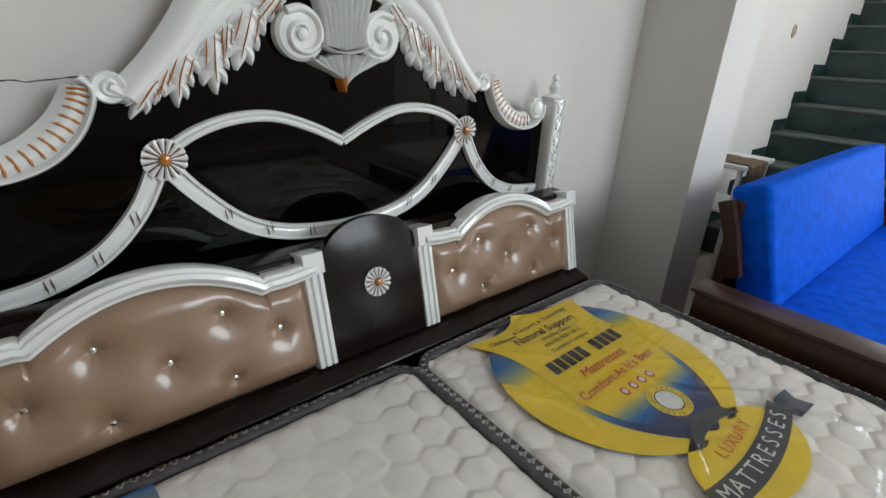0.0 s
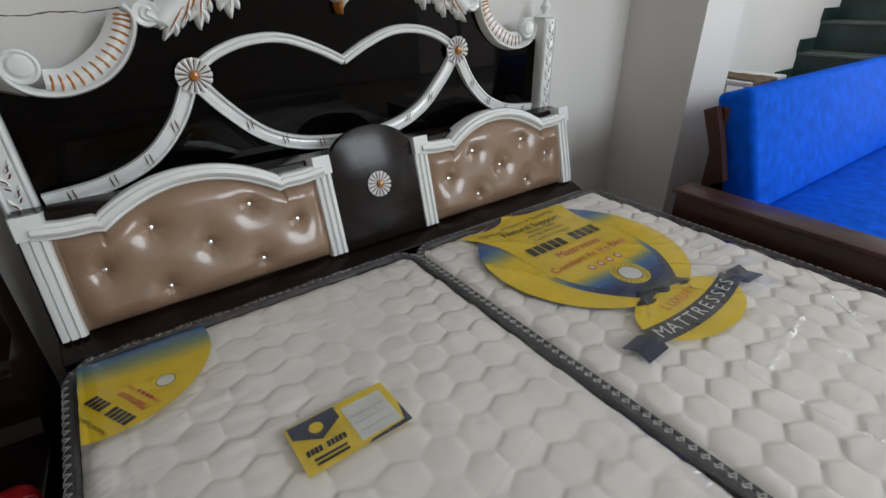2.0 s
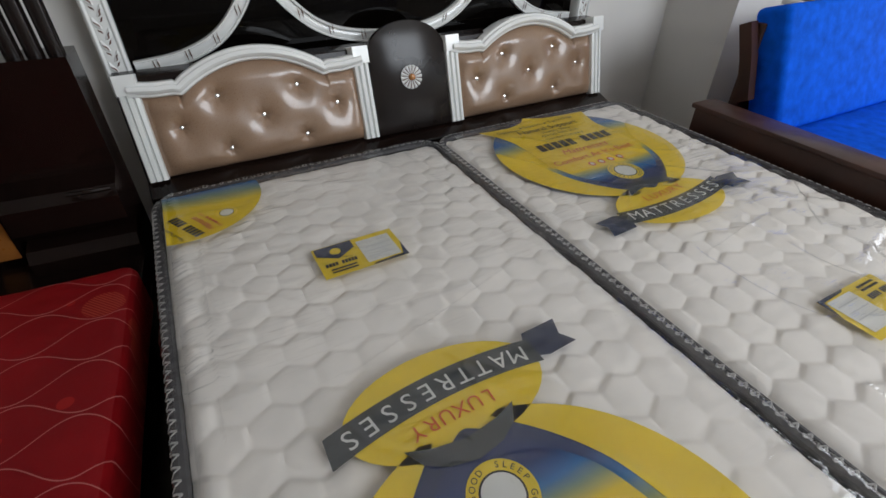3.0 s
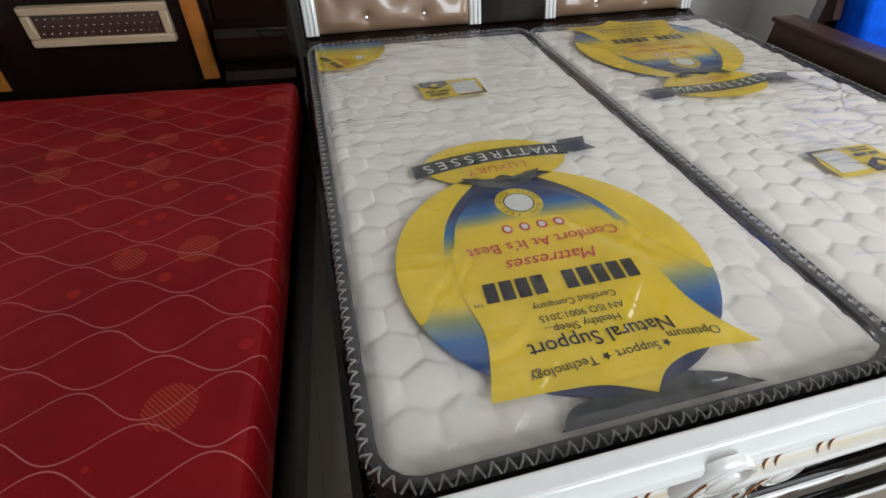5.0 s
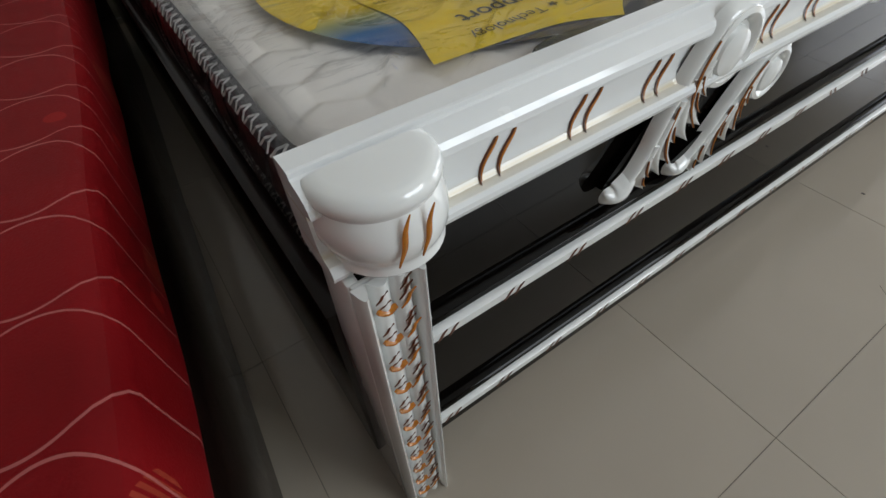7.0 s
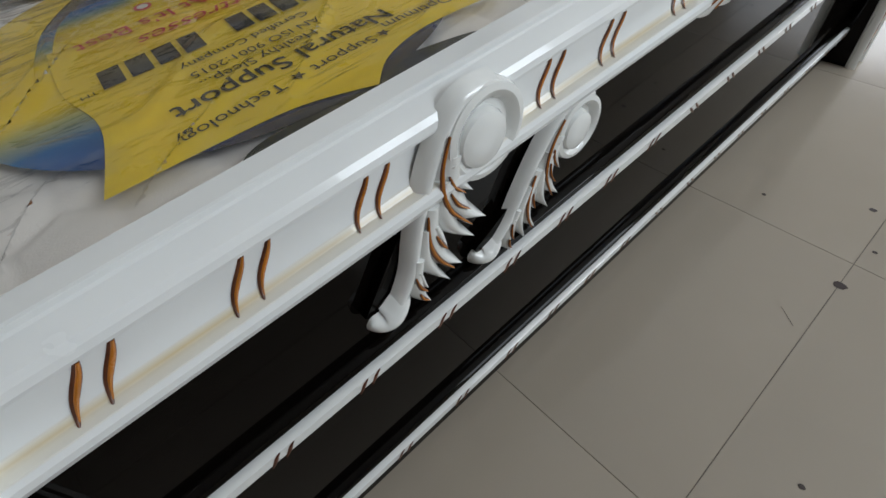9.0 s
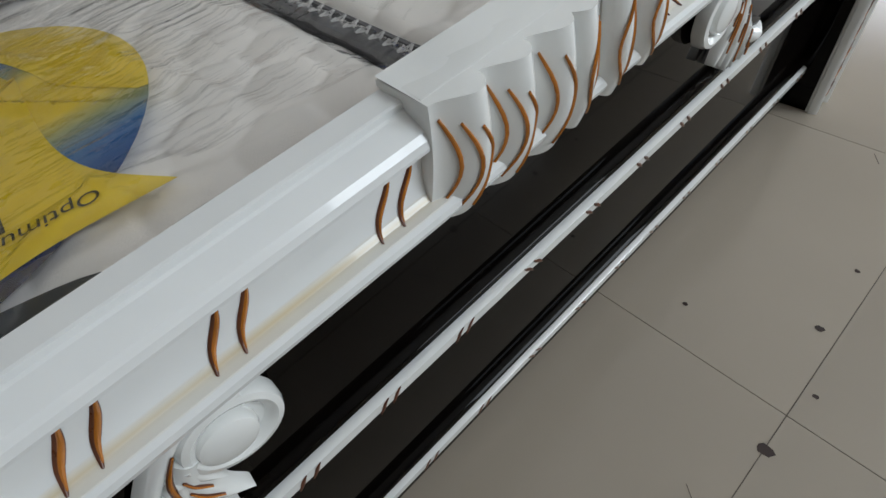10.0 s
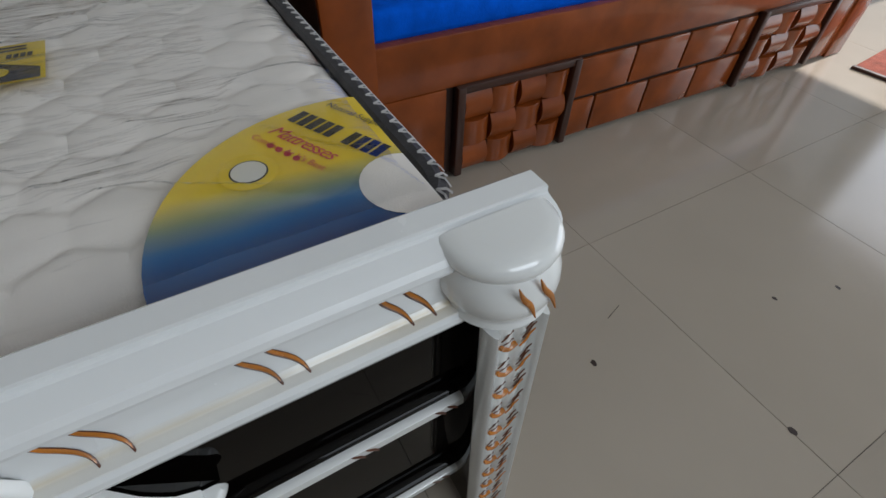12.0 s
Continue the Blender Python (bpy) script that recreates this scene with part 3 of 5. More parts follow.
    for i in range(1, len(path) - 1):
        d = path[i + 1] - path[i - 1]
        n = Vector((-d.y, d.x)).normalized()

        def flute(bm, q=path[i], n=n):
            return HB.ridge(bm, [(q.x - n.x * 0.019, q.y - n.y * 0.019), (q.x + n.y * 0.002, q.y - n.x * 0.002), (q.x + n.x * 0.019, q.y + n.y * 0.019)], lambda t: 0.0034 * math.sin(math.pi * (0.85 * t + 0.1)) + 0.0003, 0.0025, 0.0245, 4, 4)

        both("flute_line", flute, GOLD, BED)

    # acanthus leaves down the crest's edge
    def leaves(bm):
        edge = [(0.455, 1.225), (0.52, 1.285), (0.585, 1.36), (0.645, 1.44), (0.74, 1.515), (0.86, 1.545), (0.95, 1.55)]
        HB.ridge(bm, edge, lambda t: 0.034 + 0.014 * t, 0.034, 0, 6, 10)
        HB.ridge(bm, [(0.480, 1.228), (0.556, 1.297), (0.622, 1.366), (0.690, 1.425), (0.780, 1.475), (0.88, 1.515)], lambda t: 0.030 + 0.012 * t, 0.024, 0, 6, 10)
        HB.lathe(bm, 0.425, 1.243, [(0.032, 0), (0.033, 0.020), (0.029, 0.027), (0.022, 0.024), (0.016, 0.022)], 22)
        HB.ridge(bm, [(0.436, 1.250), (0.428, 1.256), (0.417, 1.250), (0.415, 1.238), (0.424, 1.230), (0.438, 1.228)], lambda t: 0.007, 0.010, 0.020, 5, 6)
        HB.ridge(bm, [(0.425, 1.243), (0.455, 1.225), (0.475, 1.24)], 0.02, 0.032, 0, 4, 6)
        return bm

    both("crest_moulding", leaves, WHITE, BED, "white rounded crest moulding with curled ends")
    # root, middle, tip and half width of each hanging leaf
    hanging = (((0.540, 1.283), (0.522, 1.250), (0.510, 1.212), 0.015), ((0.672, 1.375), (0.664, 1.335), (0.660, 1.298), 0.016), ((0.523, 1.270), (0.490, 1.228), (0.451, 1.178), 0.021), ((0.582, 1.315), (0.556, 1.258), (0.546, 1.198), 0.025), ((0.642, 1.360), (0.634, 1.290), (0.631, 1.223), 0.028), ((0.732, 1.415), (0.706, 1.340), (0.682, 1.275), 0.032), ((0.800, 1.450), (0.760, 1.405), (0.722, 1.362), 0.022))

    def leaf(bm, a, b, c, w):
        HB.ridge(bm, [a, b, c], lambda t: 1.35 * w * (0.95 - 0.90 * t ** 1.7) + 0.001, lambda t: (0.012 + 0.017 * min(1, t * 3.5)) * (1 - 0.3 * t), 0, 8, 8)
        d = Vector((c[0] - a[0], c[1] - a[1]))
        ln, d = d.length, d.normalized()
        o = Vector((-d.y, d.x))
        for f, sg in ((0.10, 1), (0.16, -1), (0.34, 1), (0.40, -1), (0.58, 1), (0.63, -1)):
            p = Vector(a).lerp(Vector(b), f * 2) if f < 0.5 else Vector(b).lerp(Vector(c), f * 2 - 1)
            e = w * (1.45 - 0.90 * f)
            q, r = p + o * sg * e * 0.75 + d * ln * 0.10, p + o * sg * e + d * ln * 0.24
            HB.ridge(bm, [(p.x, p.y), (q.x, q.y), (r.x, r.y)], lambda t: 0.60 * w * (1 - t ** 2.0) + 0.0008, lambda t: 0.025 * (1 - 0.35 * t), 0, 5, 6)
        return bm

    def veins(bm, a, b, c, w, wide):
        d = Vector((c[0] - a[0], c[1] - a[1])).normalized()
        o = Vector((-d.y, d.x))
        for off, f0, f1, h in ((0.0, 0.06, 0.80, 0.0262), (0.55, 0.08, 0.50, 0.0245), (-0.55, 0.14, 0.56, 0.0245)):
            pts = []
            for f in (f0, (f0 + f1) / 2, f1):
                p = Vector(a).lerp(Vector(b), f * 2) if f < 0.5 else Vector(b).lerp(Vector(c), f * 2 - 1)
                p = p + o * off * w * (1.1 - 0.3 * f + 0.7 * (f - f0))
                pts.append((p.x, p.y))
            HB.ridge(bm, pts, lambda t: wide * math.sin(math.pi * (0.9 * t + 0.06)) + 0.0003, 0.002, h, 5, 4)
        return bm

    for lf in hanging:
        for white, mir in zip(both("acanthus_leaf", lambda bm: leaf(bm, *lf), WHITE, BED, "white acanthus leaf with amber veins"), (False, True)):
            m = veins(bmesh.new(), *lf, 0.0015)
            part("amber_vein", mirror_bm(m) if mir else m, GOLD, white)

    # shell crest with two volutes
    c = CX + 0.008
    shell = part("shell_carving", HB.ridge(bmesh.new(), [(c - 0.075, 1.342), (c - 0.04, 1.325), (c, 1.319), (c + 0.04, 1.325), (c + 0.075, 1.342)], 0.006, 0.050, 0.006, 5, 6), WHITE, BED, "white fluted shell crest")
    for k in range(-4, 5):
        part("shell_flute", HB.ridge(bmesh.new(), [(c + 0.0125 * k, 1.325 + 0.003 * abs(k)), (c + 0.0145 * k, 1.40), (c + 0.024 * k, 1.52)], lambda t: 0.0062 + 0.005 * t, 0.042, 0.006, 6, 8), WHITE, shell)
        part("shell_rib", HB.ridge(bmesh.new(), [(c + 0.003 * k, 1.240 + 0.005 * abs(k)), (c + 0.015 * k, 1.268 + 0.004 * abs(k)), (c + 0.0245 * k, 1.320 - 0.004 * abs(k))], lambda t: (0.0038 + 0.0092 * t) * (1 if t < 0.9 else 0.8), lambda t: 0.034 + 0.018 * t, 0.004, 6, 8), WHITE, shell)
    part("shell_drop", HB.ridge(bmesh.new(), [(CX, 1.262), (CX, 1.245), (CX, 1.222)], lambda t: 0.011 * (0.35 + math.sin(math.pi * min(1, t * 0.85 + 0.15))), 0.036, 0.01, 6, 8), AMBER, BED, "amber drop below the shell")

    def volute(bm):
        cu, cv = 0.838, 1.360
        HB.lathe(bm, cu, cv, [(0.062, 0.0), (0.063, 0.030), (0.055, 0.038), (0.035, 0.039)], 36)
        pts = [(cu + (0.060 - 0.0034 * k) * math.cos(2.2 - k * 0.62), cv + (0.060 - 0.0034 * k) * math.sin(2.2 - k * 0.62)) for k in range(15)]
        HB.ridge(bm, pts, lambda t: 0.0105 * (1 - 0.25 * t), lambda t: 0.013, 0.037, 5, 8)
        HB.lathe(bm, cu, cv, [(0.014, 0.036), (0.014, 0.047), (0.008, 0.051)], 16)
        return bm

    both("volute", volute, WHITE, BED, "white spiral volute")

    # end posts with turned finials
    for side in (0, 1):
        xc = 0.035 if side == 0 else 2 * CX - 0.035
        po = part("headboard_post", boxed(xc - 0.035, xc + 0.035, 2.165, 2.235, 0.3, 1.175, bevel=0.004), WHITE, BED, "white post with brown leaf carving")
        for d in (-0.027, 0.027):
            part("post_bead", sweep(bmesh.new(), [(xc + d, 2.165, 0.82), (xc + d, 2.165, 1.17)], dome(0.006, 0.006), (0, -1, 0)), WHITE, po)
        R = Relief((xc, 2.165, 0), (1, 0, 0), (0, 0, 1))
        lv, ct = bmesh.new(), bmesh.new()
        for k in range(11):
            z = 0.835 + k * 0.031
            sgn = 1 if k % 2 else -1
            R.ridge(lv, [(0, z - 0.012), (sgn * 0.012, z + 0.002), (sgn * 0.016, z + 0.02)], lambda t: 0.007 * math.sin(math.pi * (t * 0.9 + 0.08)) + 0.001, 0.005, 0, 4, 4)
            R.slash(ct, sgn * 0.009, z, 0.024, sgn * 0.55, 0.0028, 0.004)
            R.slash(ct, sgn * -0.007, z + 0.012, 0.016, sgn * -0.7, 0.0022, 0.002)
        part("leaf_relief", lv, WHITE, po)
        tagged(part("leaf_cut", ct, BROWN_STAIN, po), kind="stuff")
        T = Relief((xc, 2.2, 1.175), (1, 0, 0), (0, 1, 0))
        part("finial", T.lathe(bmesh.new(), 0, 0, [(0.044, 0), (0.045, 0.006), (0.03, 0.012), (0.014, 0.018), (0.02, 0.03), (0.022, 0.042), (0.012, 0.058), (0.009, 0.063), (0.014, 0.072), (0.012, 0.083), (0.003, 0.09)], 16), WHITE, po, "turned white finial")


def panel_top(s):
    """Height of the cushion's frame along 0..1 of its width, in the tilted plane."""
    x = abs(s - 0.5) * 2
    if x > 0.60:
        return 0.306 - 0.012 * min(1, (1 - x) / 0.25)
    k = 1 - x / 0.60
    return 0.294 + 0.071 * math.sin(math.pi / 2 * k) ** 0.85 - (0.012 * (1 - k) ** 3)


def build_cushion(x0, x1):
    w = x1 - x0
    col = 0.058
    cu = part("cushion_panel", bmesh.new(), LEATHER, BED, "bronze leatherette button-tufted cushion")
    bx = [0.135 * w / 0.77 + k * (w - 0.27 * w / 0.77) / 4 for k in range(5)]
    btn = [(x0 + bx[k], 0.137 if k % 2 == 0 else None) for k in range(5)]
    pts = []
    for u, v in btn:
        pts += [(u, 0.146)] if v else [(u, 0.058), (u, 0.224)]

    def fn(a, b):
        u = x0 + col * 0.8 + a * (w - col * 1.6)
        v = 0.004 + b * (panel_top((u - x0) / w) - 0.042 - 0.004)
        soft = lambda q: math.sin(math.pi / 2 * min(1.0, q))
        h = 0.006 + 0.038 * (soft(a * 9) * soft((1 - a) * 9) * soft(b * 5) * soft((1 - b) * 5)) ** 0.6
        for pu, pv in pts:
            d = math.hypot(u - pu, v - pv)
            h -= 0.016 * math.exp(-(d / 0.012) ** 1.2) + 0.017 * math.exp(-(d / 0.045) ** 1.7)
        h += 0.002 * noise.noise(Vector((u * 9, v * 9, 0)))
        for pu, pv in pts:
            dx, dy = u - pu, v - pv
            d = math.hypot(dx, dy)
            if 0.004 < d < 0.06:
                h += 0.0016 * math.cos(7 * math.atan2(dy, dx) + pu * 40) * math.exp(-(d - 0.004) / 0.016)
        return PN.p(u, v, h)

    bm = bmesh.new()
    grid_surface(bm, 190, 84, fn)
    bm.to_mesh(cu.data)
    bm.free()
    for p in cu.data.polygons:
        p.use_smooth = True
    for u, v in pts:
        Q = Relief(PN.p(u, v, 0.0130), PN.u, PN.v)
        part("button", Q.lathe(bmesh.new(), 0, 0, [(0.007, 0), (0.008, 0.003), (0.006, 0.007), (0.002, 0.008)], 10), CHROME, cu, "chrome stud")
    # top frame
    path = [PN.p(x0 + col * 0.5 + (w - col) * k / 48, panel_top((col * 0.5 + (w - col) * k / 48) / w) - 0.027, 0) for k in range(49)]
    prof = [(-0.024, -0.03), (-0.024, 0.030), (-0.020, 0.040), (-0.012, 0.043), (-0.009, 0.050), (0.002, 0.053), (0.009, 0.048), (0.012, 0.039), (0.019, 0.036), (0.023, 0.026), (0.023, -0.03)]
    part("top_moulding", sweep(bmesh.new(), path, prof, PN.n), WHITE, cu, "white serpentine top moulding")
    for xa in (x0, x1 - col):
        c = bmesh.new()
        prof = [(-col / 2, -0.03), (-col / 2, 0.02), (-col / 2 + 0.004, 0.032), (-0.014, 0.034), (-0.010, 0.024), (-0.006, 0.034), (0.006, 0.034), (0.010, 0.024), (0.014, 0.034), (col / 2 - 0.004, 0.032), (col / 2, 0.02), (col / 2, -0.03)]
        sweep(c, [PN.p(xa + col / 2, 0.0), PN.p(xa + col / 2, 0.266)], prof, PN.n)
        part("fluted_pilaster", c, WHITE, cu)
        cap = bmesh.new()
        prof = [(-0.033, -0.03), (-0.033, 0.03), (-0.028, 0.044), (0.028, 0.044), (0.033, 0.03), (0.033, -0.03)]
        sweep(cap, [PN.p(xa + col / 2, 0.262), PN.p(xa + col / 2, 0.268), PN.p(xa + col / 2, 0.312), PN.p(xa + col / 2, 0.318)], prof, PN.n)
        part("capital", cap, WHITE, cu)


def build_head_box():
    """The storage box that carries the cushions."""
    b = bmesh.new()
    side = [(1.925, 0.08), (1.925, 0.505), (1.985, 0.522), (2.012, 0.526), (2.088, 0.825), (2.165, 0.825), (2.165, 0.08)]
    vs = [[b.verts.new((x, y, z)) for y, z in side] for x in (0.012, 2 * CX - 0.012)]
    b.faces.new(vs[0])
    b.faces.new(vs[1][::-1])
    for k in range(7):
        b.faces.new((vs[0][k], vs[0][(k + 1) % 7], vs[1][(k + 1) % 7], vs[1][k]))
    bmesh.ops.bevel(b, geom=list(b.edges), offset=0.003, segments=1, affect="EDGES")
    part("head_box", b, ESPRESSO, BED, "dark storage box behind the pillows", smooth=False)
    arch = [(0.797, 0.0), (1.103, 0.0), (1.103, 0.27)] + [(CX + 0.153 * math.cos(a), 0.28 + 0.105 * math.sin(a)) for a in [math.pi * k / 20 for k in range(1, 20)]] + [(0.797, 0.27)]
    part("arched_panel", PN.plate(bmesh.new(), arch, 0.004, 0.03, 0.003), DARK, BED, "dark brown arched centre panel")
    rosette_thing(PN, CX, 0.192, 0.042, BED, 0.03)


BEAM_PROFILE = [(0.035, 0.5082), (0.035, 0.5948), (0.032, 0.597), (0.010, 0.597), (0.0078, 0.5962), (0.0072, 0.592), (0.0052, 0.5905), (-0.006, 0.5872), (-0.0130, 0.5832), (-0.0165, 0.5785), (-0.0180, 0.5735), (-0.0178, 0.5708), (-0.0095, 0.5690), (-0.0058, 0.5665), (-0.0062, 0.562), (-0.0068, 0.557), (-0.0070, 0.546), (-0.0082, 0.538), (-0.0110, 0.5312), (-0.0150, 0.5272), (-0.0175, 0.5262), (-0.0235, 0.5255), (-0.0265, 0.5205), (-0.0272, 0.5152), (-0.025, 0.5095), (-0.020, 0.5068), (-0.007, 0.506)]


def beam_face(z):
    """How far the beam's front stands at a height between its bottom bead and its lip."""
    face = [p for p in BEAM_PROFILE if p[0] < 0.004 and p[1] > 0.515]
    for (ya, za), (yb, zb) in zip(face, face[1:]):
        if zb <= z <= za:
            return ya + (yb - ya) * (za - z) / max(1e-6, za - zb)
    return -0.009


def beam_cut(bm, u, z, length, lean, wide, proud):
    """One curved cut that follows the hollow of the beam's front, blunt above and pointed below."""
    pts = []
    for k in range(13):
        t = k / 12 - 0.5
        zz = z + length * math.cos(lean) * t
        pts.append((u + length * (math.sin(lean) * t + 0.018 * math.copysign(1, lean) * math.sin(2 * math.pi * t)), beam_face(zz) - proud, zz))
    return sweep(bm, pts, lambda q: dome(wide * (0.12 + 0.88 * math.sin(math.pi * min(1, 0.06 + 0.80 * q)) ** 0.8), 0.0014, 4), (0, -1, 0))


class Bracket:
    """A scroll with a leafy leg, laid out about the scroll's centre and turned and scaled to the foot."""

    LEAVES = (((-0.028, 0.000), (-0.034, -0.036), (-0.021, -0.068), (0.003, -0.089), 0.0175), ((-0.056, -0.036), (-0.061, -0.074), (-0.051, -0.106), (-0.031, -0.129), 0.0155), ((-0.040, -0.018), (-0.043, -0.050), (-0.032, -0.082), (-0.013, -0.104), 0.012), ((-0.066, -0.054), (-0.070, -0.088), (-0.062, -0.116), (-0.048, -0.139), 0.0105), ((-0.078, -0.084), (-0.084, -0.112), (-0.081, -0.136), (-0.074, -0.148), 0.012))
    LOBES = (((-0.032, -0.006), (-0.026, -0.028), (-0.011, -0.047), 0.010), ((-0.058, -0.056), (-0.051, -0.078), (-0.046, -0.093), 0.008), ((-0.082, -0.096), (-0.078, -0.116), (-0.074, -0.128), 0.006))
    CUTS = (((-0.034, 0.022), (-0.045, -0.010), (-0.041, -0.047), (-0.018, -0.082)), ((-0.064, -0.040), (-0.066, -0.072), (-0.058, -0.100), (-0.044, -0.122)), ((-0.038, -0.014), (-0.033, -0.028), (-0.023, -0.040)), ((-0.038, -0.032), (-0.031, -0.049), (-0.019, -0.062)), ((-0.059, -0.066), (-0.054, -0.080), (-0.049, -0.090)), ((-0.087, -0.100), (-0.084, -0.116), (-0.078, -0.126)), ((-0.086, -0.124), (-0.083, -0.134), (-0.078, -0.140)))
    LEG = ((0.020, 0.040), (-0.014, 0.040), (-0.036, 0.020), (-0.056, -0.014), (-0.074, -0.060), (-0.086, -0.096), (-0.104, -0.124), (-0.122, -0.136))

    def __init__(self, R, cu, cv, fu, fv, r):
        self.R, self.cu, self.cv, self.r = R, cu, cv, r
        self.k = math.hypot(fu - cu, fv - cv) / 0.186
        a = math.atan2(fv - cv, fu - cu) - math.atan2(-0.138, -0.125)
        self.c, self.s = math.cos(a) * self.k, math.sin(a) * self.k

    def at(self, pts):
        return [(self.cu + self.c * p[0] - self.s * p[1], self.cv + self.s * p[0] + self.c * p[1]) for p in pts]

    def body(self, bm):
        R, r, k = self.R, self.r, self.k
        (u, v), = self.at([(0.007, 0.002)])
        R.lathe(bm, u, v, [(r, 0), (r, 0.010), (r * 0.95, 0.015), (r * 0.82, 0.0165), (r * 0.70, 0.014), (r * 0.62, 0.0085), (r * 0.5, 0.008)], 36)
        (u, v), = self.at([(0.001, 0.0)])
        R.lathe(bm, u, v, [(r * 0.60, 0.004), (r * 0.60, 0.013), (r * 0.55, 0.0175), (r * 0.44, 0.0195), (r * 0.15, 0.0205)], 30)
        R.ridge(bm, self.at(self.LEG), lambda t: k * (0.0095 + 0.002 * math.sin(math.pi * t) - 0.002 * t), lambda t: 0.0145, 0.0, 7, 10)
        R.ridge(bm, self.at([(-0.098, -0.123), (-0.112, -0.136), (-0.126, -0.139), (-0.137, -0.131)]), lambda t: k * 0.016 * (math.sin(math.pi * (0.2 + 0.78 * t)) ** 0.6), lambda t: 0.019 * math.sin(math.pi * (0.25 + 0.65 * t)), 0.0, 6, 10)
        return bm

    def leaf(self, bm, pts):
        w = pts[-1] * self.k
        return self.R.ridge(bm, self.at(pts[:-1]), lambda t: w * (0.75 + 0.30 * math.sin(math.pi * min(1, 0.1 + t))) * (1 - t ** 3.2) + 0.0007, lambda t: 0.0175 - 0.004 * t, 0.0, 8, 10)

    def cut(self, bm, pts, wide):
        return self.R.ridge(bm, self.at(pts), lambda t: wide * self.k * math.sin(math.pi * (0.88 * t + 0.08)) ** 0.8 + 0.0002, 0.0016, 0.0158, 6, 4)


def build_footboard():
    fo = part("footboard_beam", sweep(bmesh.new(), [(-0.004, 0, 0), (2 * CX + 0.004, 0, 0)], [(-a, b) for a, b in BEAM_PROFILE] + [(-0.035, 0.508)], (0, 0, 1)), GLAZED, BED, "white moulded footboard beam with brown cuts", crease=18)
    for u in (0.1685, 0.2755, 0.380, 0.590, 0.684, 0.816, 1.145, 1.262, 1.351, 1.538, 1.655, 1.761):
        sg = 1 if u < CX else -1
        for d in (-0.0102, 0.0102):
            part("brown_cut", beam_cut(bmesh.new(), u + d, 0.5445, 0.044, sg * 0.60, 0.0031, 0.0004), BROWN_STAIN, fo)
            part("amber_cut", beam_cut(bmesh.new(), u + d + 0.0006, 0.5445, 0.040, sg * 0.60, 0.0021, 0.0010), GOLD, fo, "amber painted cut")
    # black board, stiles and the two thin rails
    part("footboard_panel", boxed(0.03, 2 * CX - 0.03, 0.004, 0.02, 0.02, 0.512), BLACK, BED, "black lacquered footboard panel", smooth=False)
    for z in (0.322, 0.090):
        rl = part("rail_moulding", sweep(bmesh.new(), [(0.060, 0.004, z), (1.846, 0.004, z)], [(-0.036, 0), (-0.036, 0.004), (-0.030, 0.012), (-0.024, 0.013), (-0.019, 0.007), (-0.010, 0.006), (0.010, 0.006), (0.012, 0.0)], (0, -1, 0)), BLACK, BED, "black ogee rail")
        wr = part("white_rail", sweep(bmesh.new(), [(0.062, 0.004, z), (1.844, 0.004, z)], [(-0.010, 0.004), (-0.010, 0.012), (-0.007, 0.0165), (0.006, 0.0165), (0.0095, 0.012), (0.0095, 0.0)], (0, -1, 0)), WHITE, BED, "thin white rail with brown ticks")
        R = Relief((0, -0.0128, z), (1, 0, 0), (0, 0, 1))
        tk = bmesh.new()
        n = 17
        for k in range(n):
            u = 0.105 + k * 1.7 / (n - 1) + 0.006 * math.sin(k * 5.1)
            sg = 1 if u < CX else -1
            for d in (-0.008, 0.008):
                R.slash(tk, u + d, -0.001, 0.022, sg * 0.72, 0.0026, 0.0, 0.05)
        tagged(part("brown_tick", tk, BROWN_STAIN, wr), kind="stuff")
    for side in (0, 1):
        f = (lambda x: x) if side == 0 else (lambda x: 2 * CX - x)
        def bx(a, b, *r, **k):
            a, b = sorted((f(a), f(b)))
            return boxed(a, b, *r, **k)
        sx = 0.0 if side == 0 else -0.013
        splay = lambda v: (v.co.x + (f(0) - f(1)) * 0.012 * (1 - v.co.z / 0.506), v.co.y - 0.016 * (1 - v.co.z / 0.506) * min(1.0, max(0.0, (0.004 - v.co.y) / 0.03)), v.co.z)

        def leaning(bm):
            for v in bm.verts:
                v.co = splay(v)
            return bm

        part("dark_stile", leaning(bx(0.012 - sx, 0.064 - sx, -0.030, 0.028, 0.0, 0.505, bevel=0.002)), BLACK, BED, "black stile")
        po = part("corner_post", leaning(box(bx(0.004 - sx, 0.067 - sx, -0.036, -0.029, 0.0, 0.506, bevel=0.003), *sorted((f(0.002 - sx), f(0.014 - sx))), -0.032, 0.03, 0.0, 0.506, bevel=0.003)), WHITE, BED, "white corner post with amber leaf carving")
        xc = f(0.0355 - sx)
        for d, w, h, z0 in ((-0.0265, 0.0065, 0.017, 0.0), (0.0265, 0.0065, 0.017, 0.0), (-0.0095, 0.0105, 0.011, 0.008), (0.0095, 0.0105, 0.011, 0.008)):
            part("flute", leaning(sweep(bmesh.new(), [(xc + d, -0.036, z0), (xc + d, -0.036, 0.25), (xc + d, -0.036, 0.506)], dome(w, h), (0, -1, 0))), WHITE, po)
        R = Relief((xc, -0.047, 0), (1, 0, 0), (0, 0, 1))
        g, br = bmesh.new(), bmesh.new()
        rng = random.Random(7 + side)
        z = 0.03
